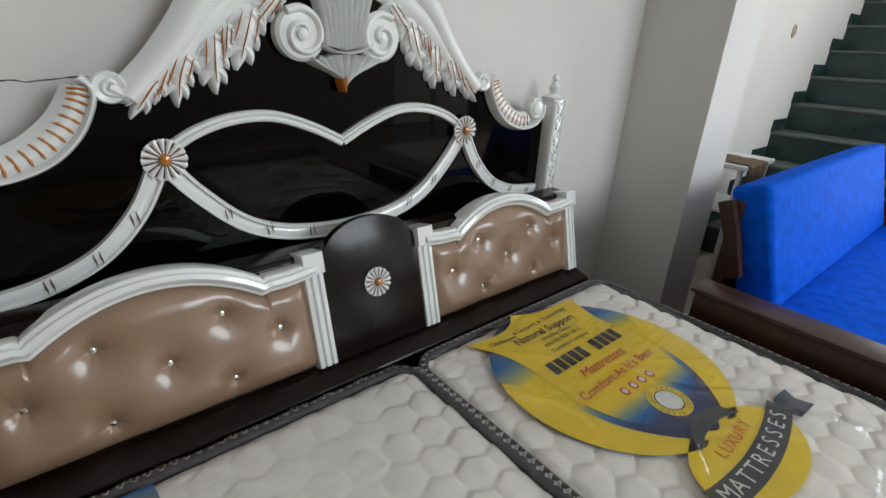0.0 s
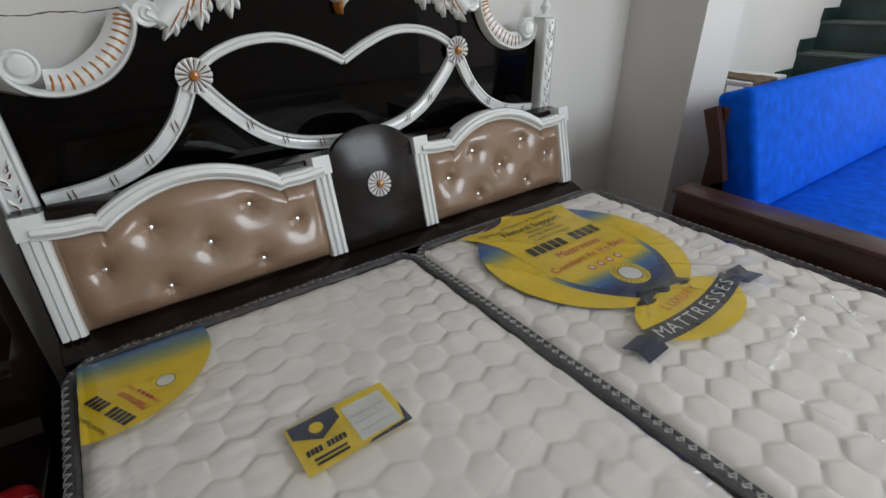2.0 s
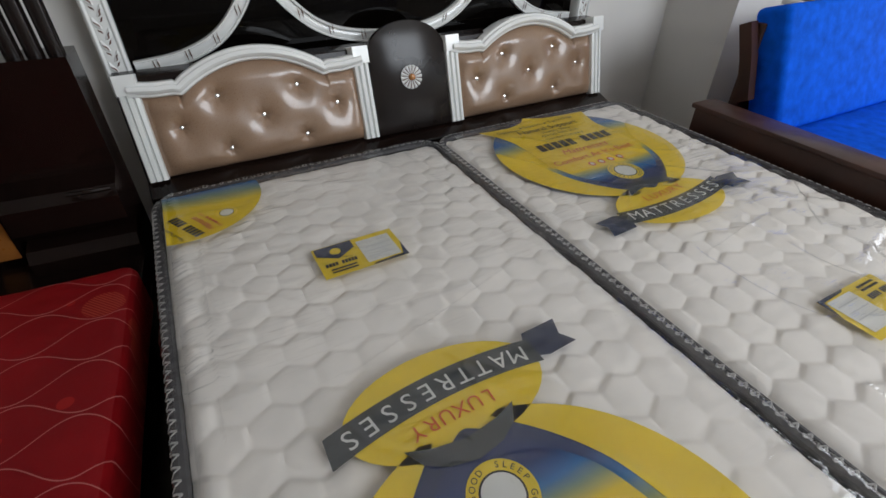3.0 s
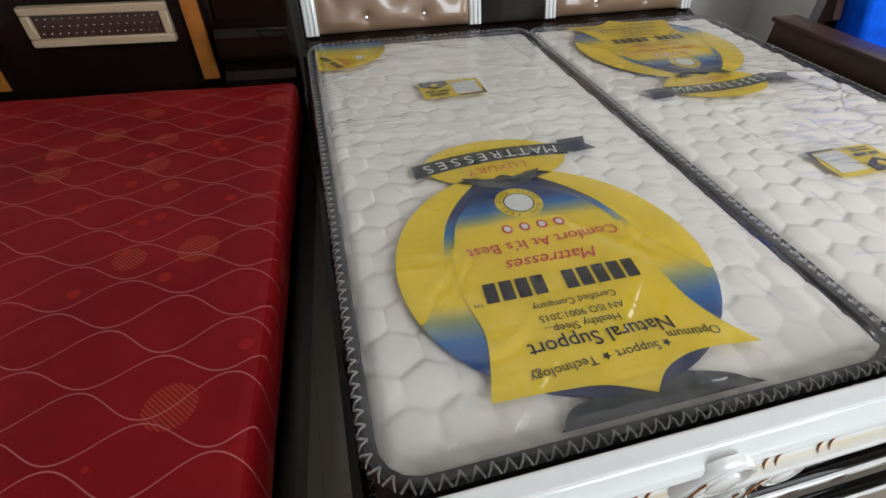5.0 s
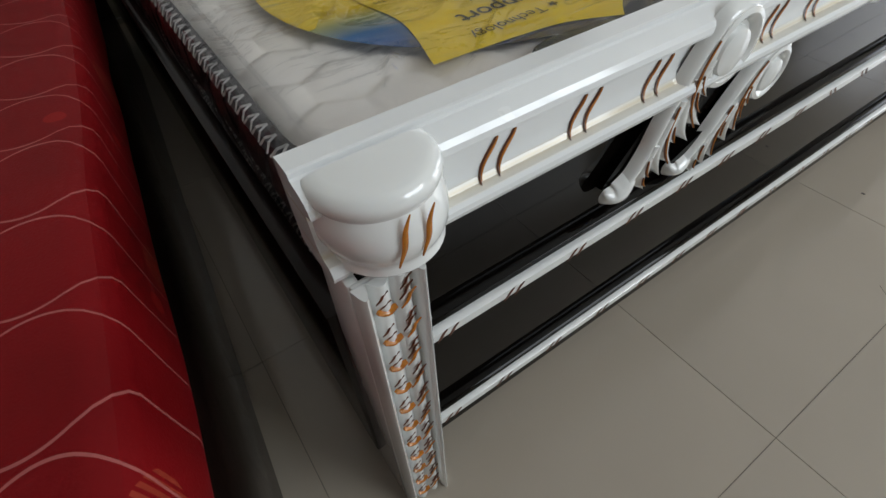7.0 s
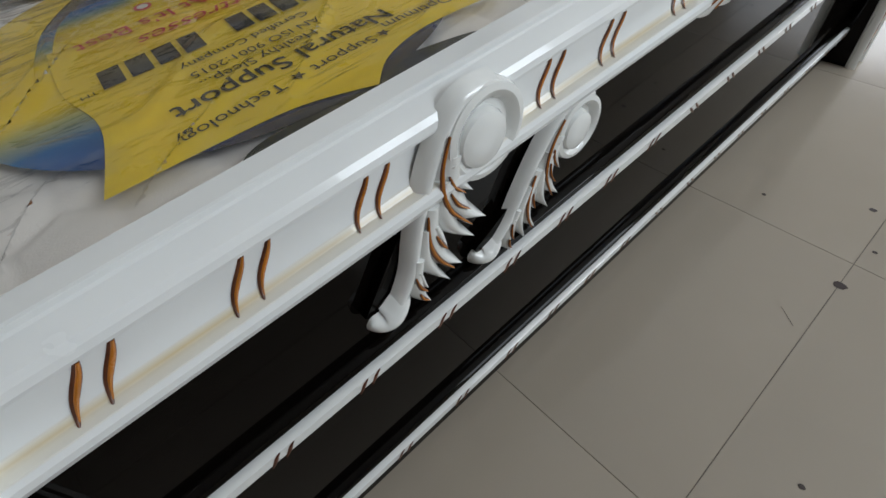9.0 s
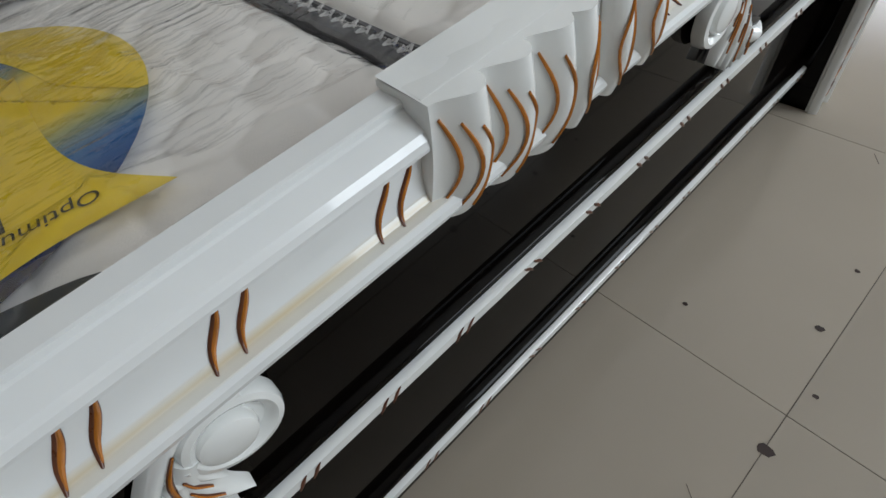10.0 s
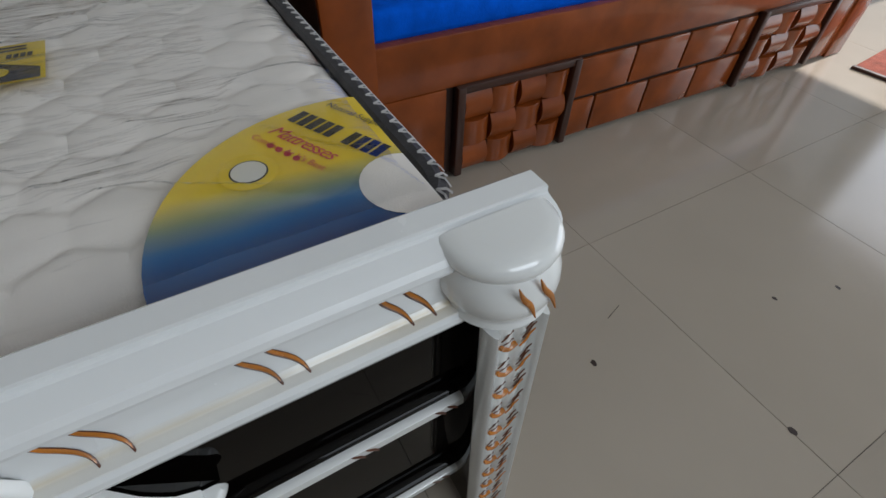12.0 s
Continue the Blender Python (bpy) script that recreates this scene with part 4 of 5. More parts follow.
        while z < 0.470:
            R.ridge(g, [(-0.018, z + 0.006), (-0.009, z), (0.0, z + 0.004)], lambda t: 0.0042 * math.sin(math.pi * (0.85 * t + 0.1)) + 0.0005, 0.005, -0.003, 4, 5)
            R.slash(br, -0.012, z + 0.022, 0.016, 0.9, 0.0016, -0.001)
            R.slash(br, -0.010, z + 0.012, 0.012, 1.2, 0.0013, -0.001)
            for k in range(3):
                R.slash(br if k else g, 0.010 + rng.uniform(-0.003, 0.003), z + 0.008 + k * 0.011, 0.024 - 0.003 * k, 0.75, 0.0023 - 0.0004 * k, 0.001)
            z += 0.044
        tagged(part("amber_leaf", leaning(g), GOLD, po, "amber leaf strokes"), kind="stuff")
        tagged(part("brown_leaf", leaning(br), BROWN_STAIN, po), kind="stuff")
        # bulging cap
        cap = bmesh.new()
        prof = [(0.000, 0.474), (0.050, 0.474), (0.056, 0.477), (0.0585, 0.483), (0.057, 0.490), (0.0565, 0.495), (0.059, 0.503), (0.062, 0.516), (0.063, 0.530), (0.0625, 0.545), (0.060, 0.557), (0.0585, 0.563), (0.0605, 0.568), (0.0625, 0.574), (0.0625, 0.581), (0.060, 0.588), (0.055, 0.592), (0.045, 0.594), (0.0, 0.595)]
        rings = []
        for r, zz in prof:
            k = r / 0.062
            rings.append([cap.verts.new((f(0.053) + 0.054 * k * math.cos(a), 0.004 - 0.067 * k * abs(math.sin(a)) ** 0.85 * (1 - 0.16 * min(1.0, max(0.0, (zz - 0.52) / 0.07))), 0.516 + (zz - 0.475) * 0.645)) for a in [math.pi * q / 20 for q in range(21)]])
        for a, b in zip(rings, rings[1:]):
            for q in range(20):
                try:
                    cap.faces.new((a[q], a[q + 1], b[q + 1], b[q]))
                except ValueError:
                    pass
        bmesh.ops.remove_doubles(cap, verts=cap.verts, dist=0.0002)
        co = part("corner_cap", cap, WHITE, po, "white bulging corner cap")
        R = Relief((f(0.053), -0.0622, 0.5585), (1, 0, 0), (0, 0.18, 1))
        g = bmesh.new()
        for d in (-0.010, 0.010):
            R.slash(g, d, 0.0, 0.042, 0.42 if side == 0 else -0.42, 0.0026, 0.0, 0.08)
        part("amber_cut", g, GOLD, co)
        # scroll brackets
        for cu, cv, fu, fv, r in ((0.484, 0.543, 0.350, 0.402, 0.046), (0.632, 0.464, 0.487, 0.373, 0.038)):
            big = r > 0.04
            Q = Bracket(Relief((0, -0.010 if big else -0.002, 0), (1, 0, 0), (0, 0, 1)), cu, cv, fu, fv, r)

            def carved(name, make, mat, parent, label=""):
                m = make(bmesh.new())
                return part(name, mirror_bm(m, 0.9595) if side else m, mat, parent, label)

            so = carved("scroll_bracket", Q.body, WHITE, BED, "white scroll bracket with leafy amber-lined leg")
            for lf in Q.LOBES + Q.LEAVES:
                carved("leaf", lambda bm: Q.leaf(bm, lf), WHITE, so)
            for k, ct in enumerate(Q.CUTS):
                carved("brown_line", lambda bm: Q.cut(bm, ct, 0.0027 if k < 2 else 0.0020), BROWN_STAIN, so)
                Q.R.o.y -= 0.0005
                carved("amber_line", lambda bm: Q.cut(bm, ct, 0.0019 if k < 2 else 0.0013), GOLD, so)
                Q.R.o.y += 0.0005
            back = sweep(bmesh.new(), [(cu, 0.002, cv), (cu - 0.062, 0.002, cv - 0.050), (fu, 0.002, fv)], [(-0.016, -0.004), (-0.016, 0.010), (0.016, 0.010), (0.016, -0.004)], (0, -1, 0))
            part("bracket_back", mirror_bm(back, 0.9595) if side else back, BLACK, so, "black backing of the bracket")
    # centre shell: six draped lobes that roll over from a flat ledge
    mid, lw = 0.986, 0.0440

    def lobe(k, a, b):
        """k from -3 to 2; a across the lobe towards the middle, b from the ledge down."""
        q = a if k < 0 else 1 - a
        u = (k + a) * lw
        step = 0.013 + 0.021 * math.sin(math.pi / 2 * min(1.0, q / 0.72)) ** 2 - 0.013 * max(0.0, (q - 0.72) / 0.28) ** 2
        roll = 0.66 + 0.40 * math.sin(math.pi * min(1.0, 0.05 + 0.80 * b)) - 0.30 * b * b
        drop = 0.094 + 0.013 * math.sin(math.pi * (0.15 + 0.75 * q)) - 0.004 * abs(k + 0.5)
        u *= 1 + 0.13 * b ** 1.4
        return Vector((mid + u, -0.006 - step * roll - 0.004 * (1 - b) ** 3, 0.606 - (drop + 0.009) * b - 0.002 * (1 - b)))

    part("shell_ledge", boxed(mid - 3 * lw + 0.001, mid + 3 * lw - 0.001, -0.012, 0.0345, 0.598, 0.6052, bevel=0.0015), WHITE, fo, "flat white ledge over the shell")
    for k in range(-3, 3):
        sh = bmesh.new()
        grid_surface(sh, 18, 18, lambda a, b: lobe(k, a, b))
        grid_surface(sh, 18, 2, lambda a, b: lobe(k, a, 0.0).lerp(Vector((lobe(k, a, 0.0).x, 0.034, 0.6062)), b))
        grid_surface(sh, 18, 1, lambda a, b: lobe(k, a, 1.0).lerp(Vector((lobe(k, a, 1.0).x, 0.004, lobe(k, a, 1.0).z + 0.006)), b))
        for e in (0.0, 1.0):
            grid_surface(sh, 1, 18, lambda a, b: lobe(k, e, b).lerp(Vector((lobe(k, e, b).x, 0.006 if b > 0.1 else 0.034, lobe(k, e, b).z)), a))
        bmesh.ops.remove_doubles(sh, verts=sh.verts, dist=0.0003)
        so = part("shell_lobe", sh, WHITE, fo, "white draped shell lobe with amber cuts")
        for n, q in enumerate((0.24, 0.50, 0.76) if k not in (-1, 0) else (0.35, 0.68)):
            cu = bmesh.new()
            bow = 0.24 if k < 0 else -0.24
            b0 = 0.12 + 0.05 * n
            pts = [lobe(k, min(0.97, max(0.03, q + bow * math.sin(math.pi * t) - bow * 0.5)), b0 + t * (0.80 - b0 * 0.4)) + Vector((0, -0.0005, 0)) for t in [s / 10 for s in range(11)]]
            sweep(cu, pts, lambda s: dome(0.0019 * math.sin(math.pi * (0.80 * s + 0.12)) ** 0.8 + 0.0003, 0.0016, 4), (0, -1, 0))
            part("amber_line", cu, GOLD, so)


def build_sides():
    for x0, x1 in ((-0.012, 0.014), (2 * CX - 0.014, 2 * CX + 0.012)):
        part("side_panel", boxed(x0, x1, 0.03, 2.13, 0.03, 0.40, bevel=0.003), ESPRESSO, BED, "dark wooden side panel")
    part("bed_base", boxed(0.014, 2 * CX - 0.014, 0.02, 1.905, 0.10, 0.36), ESPRESSO, BED, "dark mattress platform", smooth=False)


build_headboard()
build_cushion(0.018, 0.797)
build_cushion(1.103, 2 * CX - 0.018)
build_head_box()
build_footboard()
build_sides()


# ---- mattresses ----
MZ = 0.530


def hex_height(x, y, s=0.052):
    """Quilted hexagons: 0 on the seams, 1 in the middle."""
    best = second = 1e9
    w, h = s * math.sqrt(3), s * 1.5
    j0 = round(y / h)
    for j in (j0 - 1, j0, j0 + 1):
        off = (j % 2) * w / 2
        i0 = round((x - off) / w)
        for i in (i0 - 1, i0, i0 + 1):
            d = (x - i * w - off) ** 2 + (y - j * h) ** 2
            if d < best:
                best, second, cell = d, best, (i * w + off, j * h)
            elif d < second:
                second = d
    e = (math.sqrt(second) - math.sqrt(best)) / (s * 1.2)
    # each cell leans a little its own way, so that neighbours meet in small steps
    k = math.sin(cell[0] * 12.99 + cell[1] * 78.2) * 0.5
    lean = (0.9 + k) * (y - cell[1]) * 10.0 + (0.6 - k) * (x - cell[0]) * 8.0
    return min(1.0, e * 1.25) ** 0.42 + lean * min(1.0, e * 5)


def rounded_rect(x0, x1, y0, y1, r, n=6, step=0.05):
    pts = []
    for cx, cy, a0 in ((x1 - r, y0 + r, -90), (x1 - r, y1 - r, 0), (x0 + r, y1 - r, 90), (x0 + r, y0 + r, 180)):
        for k in range(n + 1):
            a = radians(a0 + 90 * k / n)
            pts.append((cx + r * math.cos(a), cy + r * math.sin(a)))
    return pts


def evenly(pts, step):
    """Points at even steps round a closed line, with their directions."""
    out, carry = [], 0.0
    n = len(pts)
    for i in range(n):
        a, b = Vector(pts[i]), Vector(pts[(i + 1) % n])
        ln = (b - a).length
        while carry < ln:
            out.append((a + (b - a) * (carry / ln), (b - a).normalized()))
            carry += step
        carry -= ln
    return out


def uv_plane(bm, pts, z, sx=1.0, sy=1.0):
    vs = [bm.verts.new((a, b, z)) for a, b in pts]
    f = bm.faces.new(vs)
    return f


def print_part(name, pts, z, mat, parent, label="", vmin=None, vmax=None):
    """A flat printed piece; with a range it carries its height as a map for the gradient."""
    bm = bmesh.new()
    f = uv_plane(bm, pts, z)
    if vmin is not None:
        uv = bm.loops.layers.uv.new("UVMap")
        for lp in f.loops:
            lp[uv].uv = (lp.vert.co.x, (lp.vert.co.y - vmin) / (vmax - vmin))
    if f.normal.z < 0:
        f.normal_flip()
    me = bpy.data.meshes.new(name)
    bmesh.ops.triangulate(bm, faces=bm.faces)
    bm.to_mesh(me)
    bm.free()
    me.materials.append(mat)
    o = new(name, me)
    o.parent = parent
    if label:
        o["label"] = label
    return o


def arc(cu, cv, ru, rv, a0, a1, n=24):
    return [(cu + ru * math.cos(radians(a0 + (a1 - a0) * k / n)), cv + rv * math.sin(radians(a0 + (a1 - a0) * k / n))) for k in range(n + 1)]


def curve2(pts, n=6):
    return [(q.x, q.y) for q in spline([(a, b, 0) for a, b in pts], n)]


def brand_bars(parent, u, v, w, h, z, mat, turn=0):
    """Plain blocks in place of a brand's lettering."""
    n, gap = 10, w / 10
    for k in range(n):
        if k == 5:
            continue
        x = u - w / 2 + gap * (k + 0.5)
        pts = [(-gap * 0.46, -h / 2), (gap * 0.32, -h / 2), (gap * 0.46, h / 2), (-gap * 0.32, h / 2)]
        c, s = math.cos(turn), math.sin(turn)
        ox, oy = x - u, 0
        print_part("brand_block", [(u + c * (ox + a) - s * b, v + s * (ox + a) + c * b) for a, b in pts], z, mat, parent)


def emblem(parent, u, v, r, z):
    print_part("emblem_disc", arc(u, v, r, r, 0, 360, 30)[:-1], z, YELLOW, parent, "round yellow emblem")
    print_part("emblem_ring", arc(u, v, r * 0.66, r * 0.66, 0, 360, 26)[:-1], z + 0.0004, INK, parent)
    print_part("emblem_face", arc(u, v, r * 0.60, r * 0.60, 0, 360, 26)[:-1], z + 0.0008, PAPER, parent)
    if r > 0.03:
        for text, a0, a1 in (("SLEEP GOOD", 250, 110), ("FEEL GOOD", 70, -70)):
            for k, ch in enumerate(text):
                a = radians(a0 + (a1 - a0) * k / (len(text) - 1))
                if ch != " ":
                    words("letter", ch, r * 0.26, INK, parent, Matrix.Translation((u + r * 0.82 * math.cos(a), v + r * 0.82 * math.sin(a), z + 0.0006)) @ Matrix.Rotation(a - math.pi / 2, 4, "Z"))


def big_label(parent, m, both_tails):
    """The round brand print with its ribbon; u to the right and v up as one reads it, the emblem at the middle."""
    e = print_part("label_disc", arc(0, 0.19, 0.325, 0.33, 0, 360, 60)[:-1], 0.0, PRINT, parent, "round blue and yellow printed label under film", -0.14, 0.52)
    e.matrix_basis = m
    z = 0.0008
    # yellow crescents
    for sg in (-1, 1):
        outer = arc(0, 0.19, 0.325, 0.33, 20, -76, 26)
        inner = curve2([(0.055, -0.125), (0.13, -0.05), (0.185, 0.03), (0.215, 0.12), (0.235, 0.20), (0.295, 0.30)])
        pts = [(sg * a, b) for a, b in outer + inner]
        print_part("crescent", pts if sg > 0 else pts[::-1], z, YELLOW, e)
    flag = curve2([(0.20, 0.12), (0.212, 0.25), (0.20, 0.36), (0.232, 0.482)]) + curve2([(0.232, 0.482), (0.12, 0.487), (0.04, 0.497), (-0.031, 0.528)])[1:] + curve2([(-0.031, 0.528), (-0.075, 0.490), (-0.15, 0.472), (-0.265, 0.483)])[1:] + curve2([(-0.265, 0.483), (-0.215, 0.40), (-0.195, 0.30), (-0.20, 0.12)])[1:]
    print_part("flag", flag[::-1], z * 2, YELLOW, e)
    dome_pts = curve2([(-0.195, 0.13), (-0.16, 0.03), (-0.09, -0.05), (-0.02, -0.115), (0.02, -0.115), (0.09, -0.05), (0.16, 0.03), (0.195, 0.13)])
    d = print_part("sky_print", dome_pts, z * 3, PRINT, e, "", -0.13, 0.34)
    print_part("dark_dome", [(a, min(b, 0.516 if both_tails else 0.552)) for a, b in curve2([(-0.215, 0.585), (-0.18, 0.53), (-0.09, 0.50)]) + curve2([(0.02, 0.512), (0.10, 0.515), (0.135, 0.54), (0.147, 0.585)])], -0.0006, SLATE, e, "dark slate print")
    # ribbon
    print_part("ribbon_lens", arc(-0.01, -0.195, 0.195, 0.108, 0, 360, 36)[:-1], z, YELLOW, e)
    print_part("bow", [(-0.105, -0.130), (-0.06, -0.115), (0.0, -0.106), (0.06, -0.115), (0.105, -0.130), (0.085, -0.095), (0.05, -0.074), (0.0, -0.064), (-0.05, -0.074), (-0.085, -0.095)], z * 5, SLATE, e)
    f = lambda u: -0.222 + 0.55 * u * u + 0.06 * u
    us = [-0.215 + 0.43 * k / 16 for k in range(17)]
    print_part("ribbon", [(u, f(u) - 0.030) for u in us] + [(u, f(u) + 0.030) for u in us[::-1]], z * 2, SLATE, e, "dark ribbon")
    print_part("ribbon_tail", [(-0.215, f(-0.2) - 0.045), (-0.19, f(-0.2) + 0.01), (-0.235, f(-0.2) + 0.026), (-0.305, f(-0.2) + 0.02), (-0.285, f(-0.2) - 0.01), (-0.30, f(-0.2) - 0.05)], z * 1.6, NAVY, e)
    if both_tails:
        print_part("ribbon_tail", [(0.215, f(0.2) - 0.045), (0.19, f(0.2) + 0.01), (0.235, f(0.2) + 0.026), (0.305, f(0.2) + 0.02), (0.285, f(0.2) - 0.01), (0.30, f(0.2) - 0.05)], z * 1.6, NAVY, e)
    for k, ch in enumerate("MATTRESSES"):
        u = -0.175 + 0.35 * k / 9
        words("letter", ch, 0.052, PAPER, e, Matrix.Translation((u, f(u), z * 3)) @ Matrix.Rotation(math.atan(1.1 * u + 0.06), 4, "Z"))
    for k, ch in enumerate("LUXURY"):
        u = -0.075 + 0.145 * k / 5
        words("letter", ch, 0.040, ORANGE_INK, e, Matrix.Translation((u, f(u) + 0.062, z * 3)) @ Matrix.Rotation(math.atan(1.1 * u + 0.06), 4, "Z"))
    # lettering
    zz = z * 4
    put = lambda u, v, a=0.0: Matrix.Translation((u, v, zz)) @ Matrix.Rotation(a, 4, "Z")
    emblem(e, 0, 0, 0.057, zz)
    for k in range(4):
        u = -0.062 + 0.041 * k
        print_part("icon", arc(u, 0.088, 0.0125, 0.0145, 0, 360, 16)[:-1], zz, RED_INK, e)
        print_part("icon_centre", arc(u, 0.088, 0.008, 0.009, 0, 360, 12)[:-1], zz + 0.0004, PAPER, e)
    words("slogan", "Comfort At It's Best", 0.042, RED_INK, e, put(-0.005, 0.142, 0.02), label="red slogan")
    words("script", "Mattresses", 0.046, RED_INK, e, put(0.0, 0.197), shear=0.35)
    brand_bars(e, 0.01, 0.262, 0.33, 0.05, zz, INK)
    words("fine_print", "TM", 0.014, INK, e, put(0.19, 0.285))
    words("fine_print", "AN ISO 9001:2015", 0.022, INK, e, put(0.01, 0.345))
    words("fine_print", "Certified Company", 0.022, INK, e, put(0.01, 0.316))
    words("fine_print", "Healthy Sleep...", 0.024, INK, e, put(0.02, 0.372))
    words("support_line", "Natural Support", 0.042, INK, e, put(0.0, 0.405), bold=0.0004)
    for text, u, v, a in (("Optimum", -0.16, 0.437, -0.10), ("Support", -0.045, 0.447, 0.0), ("Technology", 0.095, 0.452, 0.06)):
        words("top_line", text, 0.026, INK, e, put(u, v, a))
    for u in (-0.10, 0.015):
        print_part("star", [(u + (0.009 if k % 2 == 0 else 0.004) * math.sin(k * math.pi / 5), 0.446 + (0.009 if k % 2 == 0 else 0.004) * math.cos(k * math.pi / 5)) for k in range(9, -1, -1)], zz, INK, e)
    return e


def small_label(parent, m):
    w, h = 0.108, 0.064
    e = print_part("card", [(-w, -h), (w, -h), (w, h), (-w, h)], 0.0, YELLOW, parent, "small yellow and white printed card")
    e.matrix_basis = m
    print_part("card_corner", [(-w, h), (-w, h * 0.1), (-w * 0.88, h * 0.85), (-w * 0.2, h * 0.9), (-w * 0.1, h)], 0.0008, NAVY, e)
    print_part("card_field", [(-w * 0.86, -h * 0.72), (-w * 0.04, -h * 0.72), (-w * 0.04, h * 0.80), (-w * 0.86, h * 0.80)], 0.0012, PAPER, e, "white blank field")
    for v in (0.45, 0.1, -0.2):
        print_part("text_bar", [(-w * 0.8, h * v), (-w * 0.1, h * v), (-w * 0.1, h * (v + 0.04)), (-w * 0.8, h * (v + 0.04))], 0.0018, GREY_INK, e)
    print_part("card_roof", [(w * 0.05, -h * 0.95), (w * 0.95, -h * 0.95), (w * 0.95, -h * 0.45), (w * 0.5, h * 0.0), (w * 0.05, -h * 0.45)], 0.0012, NAVY, e)
    print_part("card_emblem", arc(w * 0.5, -h * 0.5, 0.014, 0.014, 0, 360, 14)[:-1], 0.0018, YELLOW, e)
    brand_bars(e, w * 0.5, h * 0.28, w * 0.75, h * 0.22, 0.0018, INK)
    for v in (0.55, 0.72):
        print_part("text_bar", [(w * 0.2, h * v), (w * 0.8, h * v), (w * 0.8, h * (v + 0.09)), (w * 0.2, h * (v + 0.09))], 0.0018, INK, e)
    return e


def corner_label(parent, m, clip, span=(-0.152, 0.448)):
    """Part of a disc that wraps over the mattress edge; clip keeps it on the top."""
    pts = [p for p in arc(0, 0, 0.222, 0.222, 0, 360, 72)[:-1]]
    pts = [(max(clip[0], min(clip[1], a)), max(clip[2], min(clip[3], b))) for a, b in pts]
    clean = []
    for p in pts:
        if not clean or math.hypot(p[0] - clean[-1][0], p[1] - clean[-1][1]) > 0.004:
            clean.append(p)
    e = print_part("corner_print", clean, 0.0, PRINT, parent, "yellow and blue corner label", *span)
    e.matrix_basis = m
    if span[0] > -0.2:
        print_part("white_spot", [(max(clip[0], min(clip[1], a)), b) for a, b in arc(0.028, 0.03, 0.046, 0.05, 0, 360, 28)[:-1]], 0.0008, FABRIC, e)
    emblem(e, -0.108, 0.118, 0.030, 0.001)
    brand_bars(e, 0.0, 0.145, 0.135, 0.026, 0.001, INK, turn=radians(-62))
    words("script", "Mattresses", 0.026, RED_INK, e, Matrix.Translation((-0.042, 0.145, 0.001)) @ Matrix.Rotation(radians(-62), 4, "Z"), shear=0.35, spacing=0.85)
    words("slogan", "Comfort At It's Best", 0.013, RED_INK, e, Matrix.Translation((-0.062, 0.135, 0.001)) @ Matrix.Rotation(radians(-62), 4, "Z"))
    for k in range(4):
        print_part("icon", arc(-0.075 + 0.006 * k, 0.155 - 0.012 * k, 0.004, 0.005, 0, 360, 10)[:-1], 0.001, RED_INK, e)
    words("fine_print", "Natural Support", 0.014, INK, e, Matrix.Translation((0.034, 0.17, 0.001)) @ Matrix.Rotation(radians(-62), 4, "Z"))
    return e


def face_up(ob):
    """Turns an open sheet so that its faces look upwards."""
    if sum(p.normal.z * p.area for p in ob.data.polygons) < 0:
        ob.data.flip_normals()


